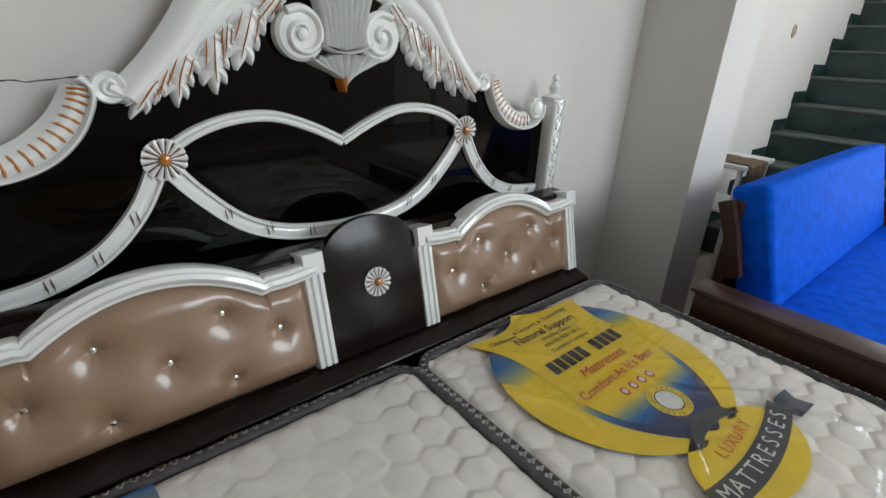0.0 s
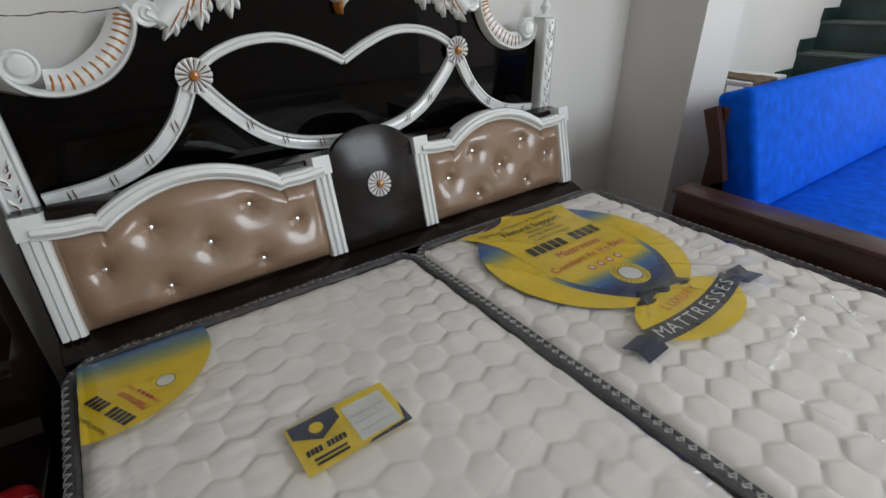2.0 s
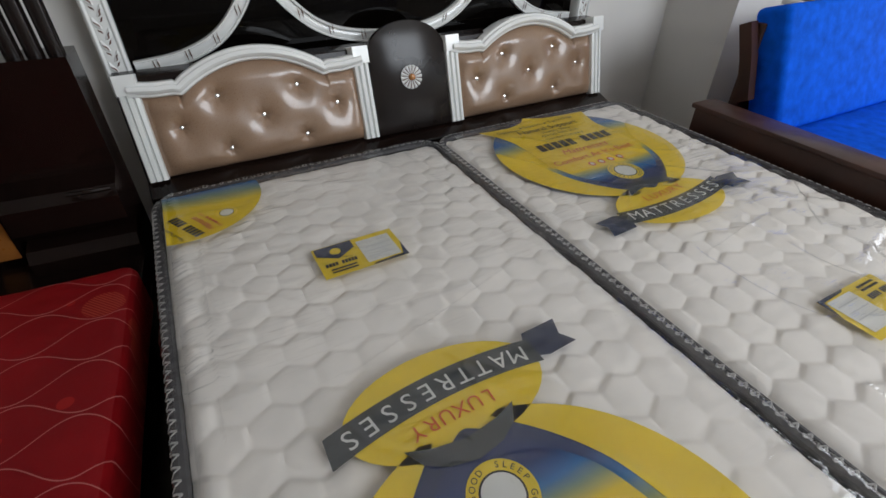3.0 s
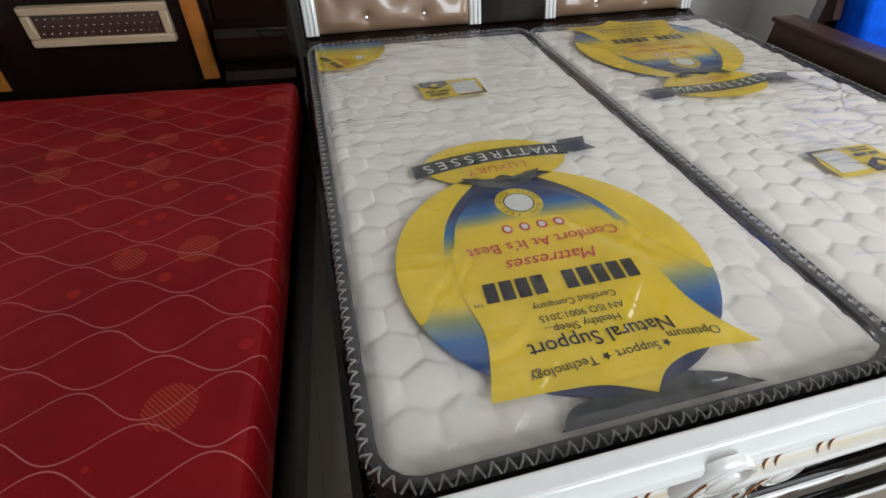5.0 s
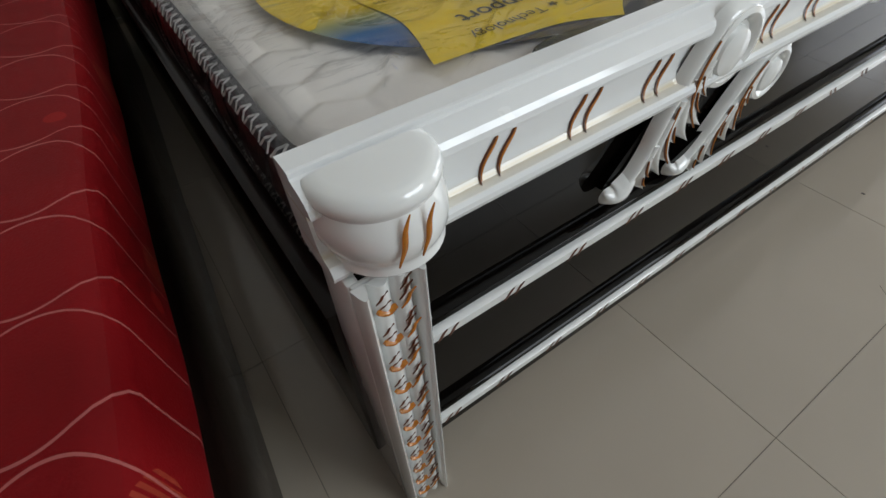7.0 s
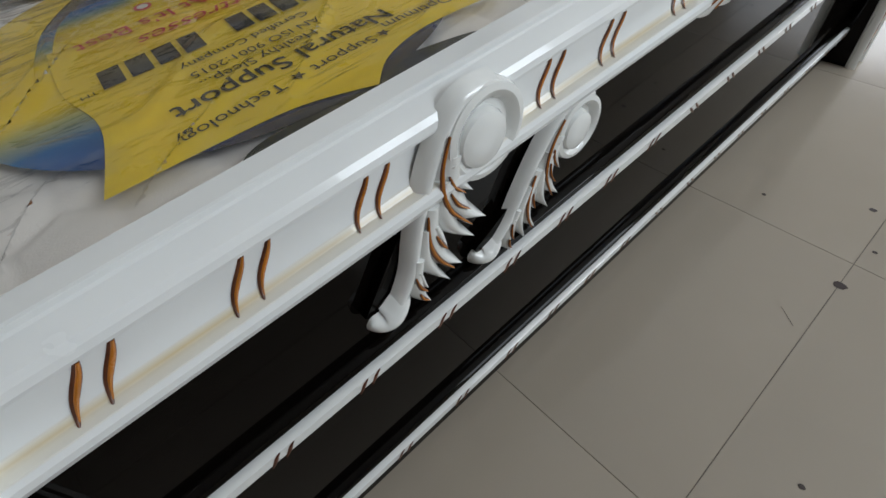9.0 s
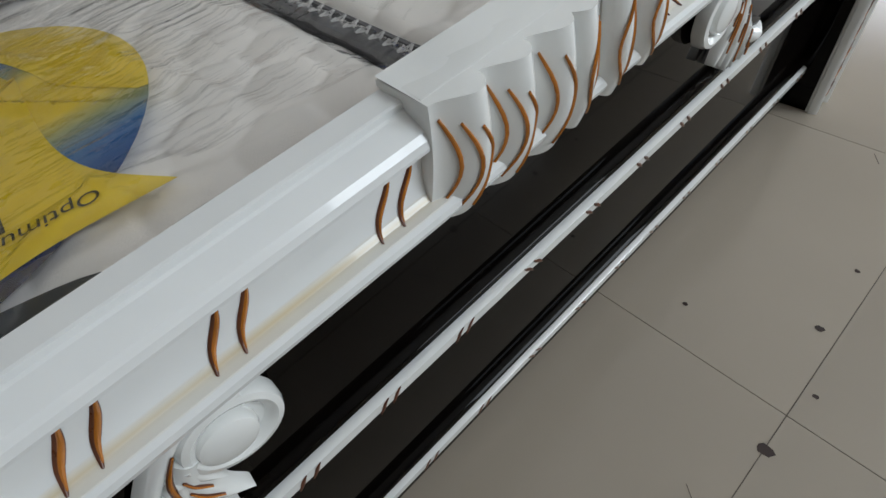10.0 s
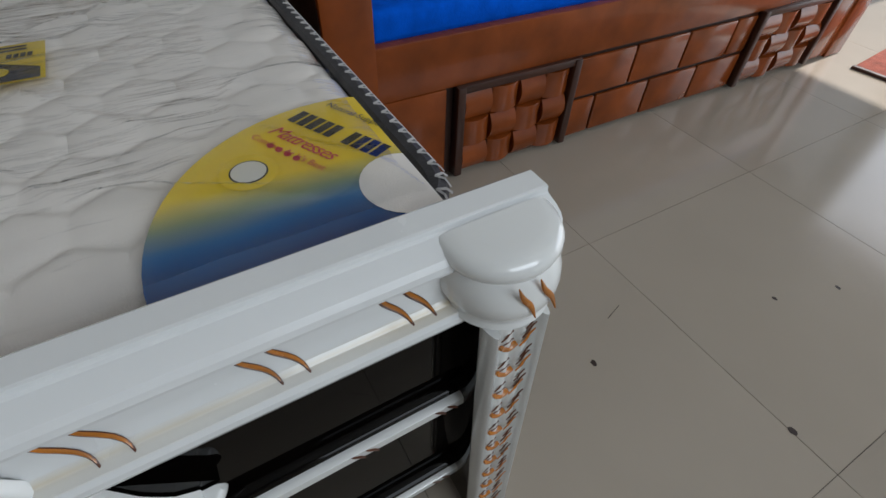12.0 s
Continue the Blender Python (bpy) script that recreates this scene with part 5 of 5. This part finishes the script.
def build_mattress(x0, x1, y0, y1, turned, seed, label):
    """One foam mattress in its film. turned: its prints read from the head end."""
    ma = thing("mattress", label, "mattress", group="mattresses on the bed")
    r, zb = 0.075, 0.365
    outline = rounded_rect(x0, x1, y0, y1, r, 8)
    # border wall
    side = bmesh.new()
    steps = evenly(outline, 0.03)
    sweep(side, [(p.x, p.y, zb + 0.012) for p, d in steps], [(0.004, 0.0), (-0.002, 0.035), (-0.006, 0.075), (-0.003, 0.12), (0.006, MZ - zb - 0.03)], (0, 0, 1), closed=True)
    part("border", side, BORDER, ma, "dark grey patterned border")
    # quilted top
    top = bmesh.new()
    nx, ny = 170, 330
    rng = Vector((seed * 3.7, seed * 1.3, 0))

    def inset(a, b):
        x, y = x0 + 0.012 + a * (x1 - x0 - 0.024), y0 + 0.012 + b * (y1 - y0 - 0.024)
        rr = r - 0.012
        cx, cy = min(max(x, x0 + 0.012 + rr), x1 - 0.012 - rr), min(max(y, y0 + 0.012 + rr), y1 - 0.012 - rr)
        dx, dy = x - cx, y - cy
        d = math.hypot(dx, dy)
        if dx and dy and d > rr:
            x, y = cx + dx * rr / d, cy + dy * rr / d
        e = min(x - x0, x1 - x, y - y0, y1 - y)
        hq = hex_height(x + 0.010 * noise.noise(Vector((x * 5, y * 5, 1)) + rng), y + 0.010 * noise.noise(Vector((x * 5, y * 5, 7)) + rng))
        amp = (0.0062 if turned else 0.0082) * (0.75 + 0.5 * noise.noise(Vector((x * 3, y * 3, 3)) + rng))
        z = MZ - 0.0105 + amp * hq + 0.004 * noise.noise(Vector((x * 2.2, y * 2.2, 5)) + rng)
        z -= 0.014 * max(0.0, 1 - (e - 0.012) / 0.03) ** 2
        gather = max(0.0, noise.noise(Vector((x * 3, y * 3, 9)) + rng) + 0.12)
        z += 0.0042 * gather * noise.noise(Vector((x * 9 + y * 4, y * 46 + x * 6, 2)) + rng)
        return (x, y, z)

    grid_surface(top, nx, ny, inset)
    part("quilted_top", top, FABRIC, ma, "off-white hexagon-quilted fabric top")
    # edge tapes
    for z, nm in ((MZ - 0.012, "edge_tape"), (zb + 0.012, "lower_tape")):
        tp = bmesh.new()
        rr = 0.0125
        sweep(tp, [(p.x, p.y, z) for p, d in steps], [(rr * math.cos(a), rr * math.sin(a)) for a in [2 * math.pi * k / 8 for k in range(9)]], (0, 0, 1), closed=True)
        t = part(nm, tp, TAPE, ma, "charcoal woven edge tape")
        st = bmesh.new()
        for i, (p, d) in enumerate(evenly(outline, 0.024)):
            nrm = Vector((d.y, -d.x))
            for a, b in (((-0.010, -0.35), (0.0, 1.0)), ((0.0, 1.0), (0.010, -0.35))):
                q = []
                for f in (0, 0.5, 1):
                    s, ang = a[0] + (b[0] - a[0]) * f, (a[1] + (b[1] - a[1]) * f) * 1.15 + 0.62
                    c = p + d * s + nrm * (rr + 0.0006) * math.cos(ang)
                    q.append((Vector((c.x, c.y, z + (rr + 0.0006) * math.sin(ang))), Vector((nrm.x * math.cos(ang), nrm.y * math.cos(ang), math.sin(ang)))))
                sweep(st, [k[0] for k in q], dome(0.0020, 0.0014, 2), [k[1] for k in q], cap=False)
        part("stitching", st, STITCH, t, "pale zigzag stitching")
    # prints
    z = MZ + 0.0062
    rot = Matrix.Rotation(math.pi, 4, "Z") if turned else Matrix.Identity(4)
    if turned:
        big_label(ma, Matrix.Translation((0.455, 0.651, z)) @ rot, False)
        small_label(ma, Matrix.Translation((0.475, 1.328, z)) @ rot @ Matrix.Rotation(0.02, 4, "Z"))
        corner_label(ma, Matrix.Translation((0.098, 1.800, z)) @ rot, (-0.5, 0.052, -0.045, 0.5), (-0.322, 0.568))
    else:
        big_label(ma, Matrix.Translation((1.393, 1.340, z)) @ rot, True)
        small_label(ma, Matrix.Translation((1.412, 0.615, z)) @ rot)
        corner_label(ma, Matrix.Translation((1.806, 0.108, z)) @ rot, (-0.5, 0.048, -0.028, 0.5))
    # film, with drawn creases
    fm = bmesh.new()

    folds = [((0.12, 0.09), (0.20, 0.22)), ((0.20, 0.085), (0.43, 0.28)), ((0.16, 0.30), (0.30, 0.52)), ((0.66, 0.23), (0.71, 0.075)), ((0.40, 0.15), (0.62, 0.38)), ((0.50, 0.60), (0.74, 0.30)), ((0.10, 0.80), (0.13, 1.60)), ((0.30, 0.95), (0.80, 1.10))] if turned else [((1.55, 0.25), (1.75, 0.16)), ((1.60, 0.85), (1.80, 1.05)), ((1.50, 0.70), (1.82, 0.78)), ((1.05, 0.30), (1.40, 0.22)), ((1.20, 0.90), (1.55, 0.95))]

    def fold(x, y):
        h = 0.0
        for (ax, ay), (bx, by) in folds:
            dx, dy = bx - ax, by - ay
            t = ((x - ax) * dx + (y - ay) * dy) / (dx * dx + dy * dy)
            if 0 < t < 1:
                d = abs((x - ax) * dy - (y - ay) * dx) / math.hypot(dx, dy) + 0.004 * noise.noise(Vector((x * 12, y * 12, 4)))
                h = max(h, 0.011 * math.sin(math.pi * t) ** 0.5 * max(0.0, 1 - abs(d) / 0.010))
        return h

    def film(a, b):
        x, y = x0 + 0.026 + a * (x1 - x0 - 0.052), y0 + 0.026 + b * (y1 - y0 - 0.052)
        e = min(x - x0, x1 - x, y - y0, y1 - y)
        w = noise.noise(Vector((x * 5, y * 5, 0)) + rng) + 0.5 * noise.noise(Vector(((x + y) * 16, (x - y) * 4, 3)) + rng)
        crease = max(0.0, 1 - abs(noise.noise(Vector((x * 4 + y * 2, y * 3 - x, 8)) + rng)) * 14)
        if turned:
            lengthwise = max(0.0, 1 - abs(noise.noise(Vector((x * 17, y * 2.3, 4)))) * 9) * max(0.0, noise.noise(Vector((x * 2.5, y * 1.8, 6))) + 0.25)
            crease = max(crease, 0.9 * lengthwise)
        return (x, y, MZ + 0.0150 + 0.003 * w + 0.005 * crease + fold(x, y) - 0.012 * max(0.0, 1 - (e - 0.026) / 0.04) ** 2)

    grid_surface(fm, 150, 300, film)
    fo = part("film", fm, FILM, ma, "clear creased packing film")
    face_up(fo)
    fo.visible_shadow = False
    if not turned:
        return ma
    # the film hangs loosely over the edges
    sk = bmesh.new()
    rings = []
    for i, (p, d) in enumerate(evenly(outline, 0.012)):
        nrm = Vector((d.y, -d.x))
        ring = []
        for out, z in ((-0.030, 0.010), (-0.010, 0.012), (0.006, 0.004), (0.015, -0.018), (0.017, -0.050), (0.016, -0.085), (0.013, -0.120)):
            w = 0.006 * noise.noise(Vector((p.x * 22, p.y * 22, z * 14 + seed))) + 0.004 * noise.noise(Vector((p.x * 60, p.y * 60, z * 8)))
            q = p + nrm * (out + max(-0.002, w) * (0.4 if out < 0 else 1))
            ring.append(sk.verts.new((q.x, q.y, MZ + z + w * 0.4)))
        rings.append(ring)
    for a, b in zip(rings, rings[1:] + rings[:1]):
        for k in range(6):
            sk.faces.new((a[k], b[k], b[k + 1], a[k + 1]))
    hang = part("film_skirt", sk, FILM, ma, "clear film hanging over the edge")
    face_up(hang)
    hang.visible_shadow = False
    return ma


# ---- the neighbouring bed with the red mattress ----
def build_left_bed():
    be = thing("wooden_bed", "dark wooden bed with orange pilasters and studded panel", "bed", at=(-0.030, 1.715, 0), turn=-4.3)
    part("side_rail", boxed(-0.06, -0.012, -2.3, 0.0, 0.0, 0.345, bevel=0.004), ESPRESSO, be)
    part("base", boxed(-1.75, -0.06, -2.3, 0.02, 0.05, 0.30), ESPRESSO, be, smooth=False)
    part("headboard", boxed(-1.80, -0.30, 0.20, 0.27, 0.0, 0.98, bevel=0.006), ESPRESSO, be, "dark wooden headboard")
    part("head_shelf", boxed(-1.80, -0.02, -0.12, 0.24, 0.0, 0.40, bevel=0.006), ESPRESSO, be)
    wing = bmesh.new()
    pr = [(0.08, 0.30), (0.08, 0.44), (0.10, 0.47), (0.16, 0.485), (0.16, 0.50), (0.10, 0.51), (0.085, 0.53), (0.085, 0.60), (0.11, 0.625), (0.19, 0.64), (0.19, 0.66), (0.18, 0.94), (0.30, 0.94), (0.30, 0.30)]
    vs = [[wing.verts.new((x, y, z)) for y, z in pr] for x in (-0.29, -0.02)]
    wing.faces.new(vs[0])
    wing.faces.new(vs[1][::-1])
    n = len(pr)
    for k in range(n):
        wing.faces.new((vs[0][k], vs[0][(k + 1) % n], vs[1][(k + 1) % n], vs[1][k]))
    part("side_shelf", wing, ESPRESSO, be, "dark stepped side shelf", smooth=False)
    part("shelf_handle", sweep(bmesh.new(), [(-0.13 + 0.10 * k / 8, 0.085 - 0.02 * math.sin(math.pi * k / 8), 0.625 + 0.008 * math.sin(math.pi * k / 8)) for k in range(9)], [(0.006 * math.cos(a), 0.006 * math.sin(a)) for a in [2 * math.pi * q / 6 for q in range(7)]], (0, 0, 1)), ESPRESSO, be)
    for x in (-0.36, -1.13):
        part("pilaster", boxed(x - 0.035, x + 0.03, 0.165, 0.21, 0.42, 0.95, bevel=0.006), ORANGE_WOOD, be, "orange wooden pilaster")
        part("pilaster_edge", boxed(x + 0.031, x + 0.042, 0.16, 0.21, 0.42, 0.95, bevel=0.003), ESPRESSO, be)
    part("top_rail", boxed(-1.16, -0.33, 0.165, 0.21, 0.82, 0.88, bevel=0.006), ORANGE_WOOD, be, "orange wooden rail")
    tp = part("studded_panel", boxed(-0.92, -0.48, 0.185, 0.205, 0.597, 0.687, bevel=0.005), TUFT, be, "brown tufted panel with studs")
    fr = bmesh.new()
    for a in ((-0.95, -0.45, 0.682, 0.712), (-0.95, -0.45, 0.572, 0.602), (-0.95, -0.92, 0.602, 0.682), (-0.48, -0.45, 0.602, 0.682)):
        box(fr, a[0], a[1], 0.17, 0.204, a[2], a[3], bevel=0.004, seg=1)
    part("panel_frame", fr, BEIGE, tp, "beige beaded frame")
    sd = bmesh.new()
    for i in range(15):
        for j in range(3):
            Relief((0, 0.185, 0), (1, 0, 0), (0, 0, 1)).lathe(sd, -0.90 + i * 0.028 + (j % 2) * 0.014, 0.617 + j * 0.025, [(0.004, 0), (0.003, 0.003), (0.001, 0.004)], 6)
    part("studs", sd, CHROME, tp)
    for k in range(3):
        x = -0.05 - 0.045 * k
        part("fluted_column", sweep(bmesh.new(), [(x, 0.24, 0.90), (x, 0.24, 1.12)], [(0.02 * math.cos(a), 0.02 * math.sin(a)) for a in [2 * math.pi * q / 12 for q in range(13)]], (0, 1, 0)), DARK, be, "dark fluted post top")
    rm = thing("foam_mattress", "red patterned mattress on the dark wooden bed", "mattress", at=(-0.030, 1.715, 0), turn=-4.3)
    bm = bmesh.new()
    box(bm, -1.70, 0.0, -2.25, -0.105, 0.345, 0.503, bevel=0.03, seg=4)
    bmesh.ops.subdivide_edges(bm, edges=[e for e in bm.edges if e.calc_length() > 0.5], cuts=30, use_grid_fill=True)
    for v in bm.verts:
        v.co.z += 0.006 * noise.noise(Vector((v.co.x * 3, v.co.y * 3, 0))) * (1 if v.co.z > 0.4 else 0)
        v.co.x += 0.006 * noise.noise(Vector((0, v.co.y * 4, v.co.z * 5)))
        v.co.y += 0.008 * noise.noise(Vector((v.co.x * 9, 0, v.co.z * 3)))
    for nm, up in (("top_panel", True), ("side_border", False)):
        half = bm.copy()
        bmesh.ops.recalc_face_normals(half, faces=half.faces)
        bmesh.ops.delete(half, geom=[f for f in half.faces if (f.normal.z > 0.6) != up], context="FACES")
        part(nm, half, RED, rm, "red jacquard cover with wavy lines")
    bm.free()


# ---- the blue sofa bed ----
def build_sofa():
    so = thing("sofa", "royal blue velvet sofa on a carved teak base", "sofa", at=(1.945, 0.728, 0), turn=-1.0)
    L, D = 2.20, 0.82
    # arms
    # arms; the left one's shade is put into its darker colour
    for xa in (0.0, L - 0.10):
        arm = part("arm", boxed(xa, xa + 0.10, 0.0, D, 0.0, 0.585, bevel=0.008), TEAK_DARK_SHADE if xa == 0 else TEAK, so, "polished teak arm")
        part("arm_cap", boxed(xa - 0.012, xa + 0.112, -0.012, D + 0.01, 0.585, 0.605, bevel=0.006), TEAK_DARK_SHADE, arm)
        part("front_post", boxed(xa - 0.004, xa + 0.106, -0.018, 0.0, 0.0, 0.585, bevel=0.006), TEAK, arm)
        bp = bmesh.new()
        xp = xa + 0.05 if xa else 0.27
        sweep(bp, [(xp, 0.79, 0.58), (xp, 0.84, 0.74), (xp, 0.89, 0.86)], [(-0.02, -0.03), (-0.02, 0.02), (0.02, 0.02), (0.02, -0.03), (-0.02, -0.03)], (0, -0.9, 0.42))
        part("back_post", bp, TEAK_DARK_SHADE, arm)
    part("back_frame", boxed(0.295, L - 0.06, D + 0.02, D + 0.06, 0.10, 0.86, bevel=0.005), TEAK_DARK_SHADE, so)
    part("seat_box", boxed(0.10, L - 0.10, 0.02, D, 0.02, 0.40), TEAK_DARK_SHADE, so, smooth=False)
    seat = boxed(0.105, L - 0.105, 0.012, 0.72, 0.395, 0.47, bevel=0.02, seg=3)
    part("seat_cushion", seat, BLUE, so, "royal blue velvet seat")
    # leaning back cushion
    bk = boxed(0.0, 1.72, -0.07, 0.07, 0.0, 0.48, bevel=0.025, seg=3)
    bmesh.ops.transform(bk, matrix=pose(0.308, 0.705, 0.462, -17, 0, 0.4), verts=bk.verts)
    part("back_cushion", bk, BLUE, so, "royal blue velvet backrest")
    # front fascia
    part("front_rail", boxed(0.10, L - 0.10, -0.014, 0.018, 0.275, 0.405, bevel=0.005), TEAK, so, "polished teak front rail")
    # near-black board paints the shade in the gaps between blocks and bricks
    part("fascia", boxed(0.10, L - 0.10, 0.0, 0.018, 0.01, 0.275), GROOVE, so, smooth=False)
    part("stile", boxed(0.10, 0.285, -0.012, 0.0, 0.01, 0.273, bevel=0.004), TEAK, so)
    part("stile", boxed(L - 0.27, L - 0.10, -0.012, 0.0, 0.01, 0.273, bevel=0.004), TEAK, so)
    W0, W1 = (0.32, 0.69), (1.50, 1.93)
    for a, b in (W0, W1):
        part("block_frame", boxed(a - 0.012, a + 0.012, -0.03, 0.0, 0.01, 0.275, bevel=0.004), TEAK_DARK_SHADE, so)
        part("block_frame", boxed(b - 0.012, b + 0.012, -0.03, 0.0, 0.01, 0.275, bevel=0.004), TEAK_DARK_SHADE, so)
        part("block_frame", boxed(a - 0.012, b + 0.012, -0.026, 0.0, 0.255, 0.277, bevel=0.004), TEAK_DARK_SHADE, so)
        nx, nz = 4, 3
        cw, ch = (b - a - 0.024) / nx, 0.24 / nz
        for i in range(nx):
            for j in range(nz):
                xa, za = a + 0.012 + i * cw, 0.014 + j * ch
                bm = bmesh.new()
                vert = (i + j) % 2

                def fn(p, q, xa=xa, za=za, vert=vert):
                    s = p if vert else q
                    return (xa + 0.003 + p * (cw - 0.006), -0.008 - 0.018 * math.sin(math.pi * (0.08 + 0.84 * s)), za + 0.003 + q * (ch - 0.006))

                grid_surface(bm, 6, 6, fn)
                for k, e in ((0, 0.0), (0, 1.0), (1, 0.0), (1, 1.0)):
                    grid_surface(bm, 6, 1, lambda p, q, k=k, e=e, fn=fn: Vector(fn(e, p) if k == 0 else fn(p, e)).lerp(Vector(((fn(e, p) if k == 0 else fn(p, e))[0], 0.0, (fn(e, p) if k == 0 else fn(p, e))[2])), q))
                part("woven_block", bm, TEAK, so)
    # running bond of wooden bricks
    a, b = W0[1] + 0.016, W1[0] - 0.016
    for row, (z0, z1) in enumerate(((0.012, 0.135), (0.142, 0.265))):
        x = a
        w = 0.225
        first = w * 0.45 if row == 0 else w
        while x < b - 0.01:
            e = min(b, x + first)
            first = w
            part("wood_brick", boxed(x + 0.004, e - 0.004, -0.012, 0.0, z0 + 0.002, z1 - 0.002, bevel=0.005), TEAK, so)
            x = e
    return so


def build_small_table():
    ta = thing("side_table", "small pale steel table with a jute cloth over it", "table", at=(3.10, 1.86, 0))
    part("tabletop", boxed(0, 0.42, 0, 0.34, 0.80, 0.825, bevel=0.004), STEEL, ta)
    for x in (0.02, 0.38):
        for y in (0.02, 0.30):
            part("leg", boxed(x, x + 0.025, y, y + 0.025, 0, 0.80, bevel=0.003), STEEL, ta)
    part("shelf", boxed(0.02, 0.40, 0.02, 0.32, 0.55, 0.565, bevel=0.003), STEEL, ta)
    cl = bmesh.new()

    def fn(a, b):
        x = 0.04 + 0.22 * a
        if b < 0.6:
            return (x + 0.01 * math.sin(b * 9), 0.30 - 0.51 * b, 0.832 + 0.006 * noise.noise(Vector((x * 20, b * 8, 0))))
        return (x + 0.02 * math.sin(b * 7 + a * 3), -0.006 - 0.012 * abs(math.sin(a * 9)), 0.832 - (b - 0.6) * 0.45 * (0.8 + 0.3 * math.sin(a * 5)))

    grid_surface(cl, 20, 24, fn)
    bmesh.ops.solidify(cl, geom=cl.faces[:], thickness=0.004)
    tagged(part("cloth", cl, JUTE), "brown jute cloth draped over the side table", "cloth").matrix_world = pose(3.10, 1.86, 0)


def build_mat():
    b = boxed(-0.36, 0.36, -0.28, 0.28, 0.0, 0.010, bevel=0.003)
    ma = thing("doormat", "worn red doormat on the tiles near the entrance", "doormat", at=(4.44, 0.32, 0), turn=6)
    part("pile", b, MAT, ma)
    for x in (-0.36, 0.36):
        part("binding", boxed(x - 0.012, x + 0.012, -0.285, 0.285, 0.0, 0.012, bevel=0.003, seg=1), TEAK_DARK_SHADE, ma)


def build_wear():
    """Small marks of use on floor and walls."""
    fl = bpy.data.objects["floor"]
    rng = random.Random(11)
    for x, y, r in ((1.089, -0.320, 0.0095), (1.324, -0.291, 0.006), (1.210, -0.334, 0.004), (1.470, -0.289, 0.004), (1.231, -0.116, 0.004), (2.198, 0.053, 0.006), (2.841, -0.076, 0.006), (2.678, -0.023, 0.005), (2.423, -0.232, 0.007), (0.70, -0.42, 0.004), (2.05, -0.30, 0.004), (1.60, -0.55, 0.005)):
        pts = [(x + r * rng.uniform(0.75, 1.15) * math.cos(a), y + r * 1.25 * rng.uniform(0.75, 1.15) * math.sin(a)) for a in [2 * math.pi * k / 10 for k in range(10)]]
        o = print_part("stain", pts, 0.0006, GROOVE, fl, "small dark stain")
    for x, y, a, ln in ((0.95, -0.30, 0.9, 0.04), (2.30, 0.12, 0.3, 0.05), (2.75, -0.35, 1.1, 0.04), (1.75, -0.22, 0.6, 0.03)):
        c, sn = math.cos(a) * ln, math.sin(a) * ln
        print_part("scuff", [(x, y), (x + c, y + sn), (x + c * 1.02, y + sn * 1.02 + 0.0015), (x, y + 0.0018)], 0.0006, GROOVE, fl)
    wall = bpy.data.objects["wall_north"]
    R = Relief((0, Y1, 0), (1, 0, 0), (0, 0, 1))
    bm = bmesh.new()
    pts = []
    for k in range(60):
        x = -0.35 + k * 0.0135
        pts.append((x, 1.250 + 0.010 * noise.noise(Vector((x * 9, 0, 0))) + 0.004 * noise.noise(Vector((x * 45, 2, 0))) + 0.02 * max(0.0, x - 0.3)))
    R.ridge(bm, pts, lambda t: 0.0013 + 0.0012 * noise.noise(Vector((t * 40, 5, 1))), 0.0008, 0.0, 2, 3)
    part("crack", bm, TUFT, wall, "thin crack in the plaster")
    part("wall_socket", R.lathe(bmesh.new(), 4.584, 1.534, [(0.045, 0.0), (0.045, 0.008), (0.036, 0.010), (0.034, 0.004), (0.01, 0.004)], 20, 0.7, 1.0), BEIGE, wall, "small round wall fitting")


build_mattress(0.026, 0.959, 0.084, 1.876, True, 1, "quilted mattress in clear film with its round label near the foot")
build_mattress(0.972, 1.876, 0.084, 1.876, False, 2, "quilted mattress in clear film with its round label near the head")
build_left_bed()
build_sofa()
build_small_table()
build_mat()
build_floor()
build_wear()
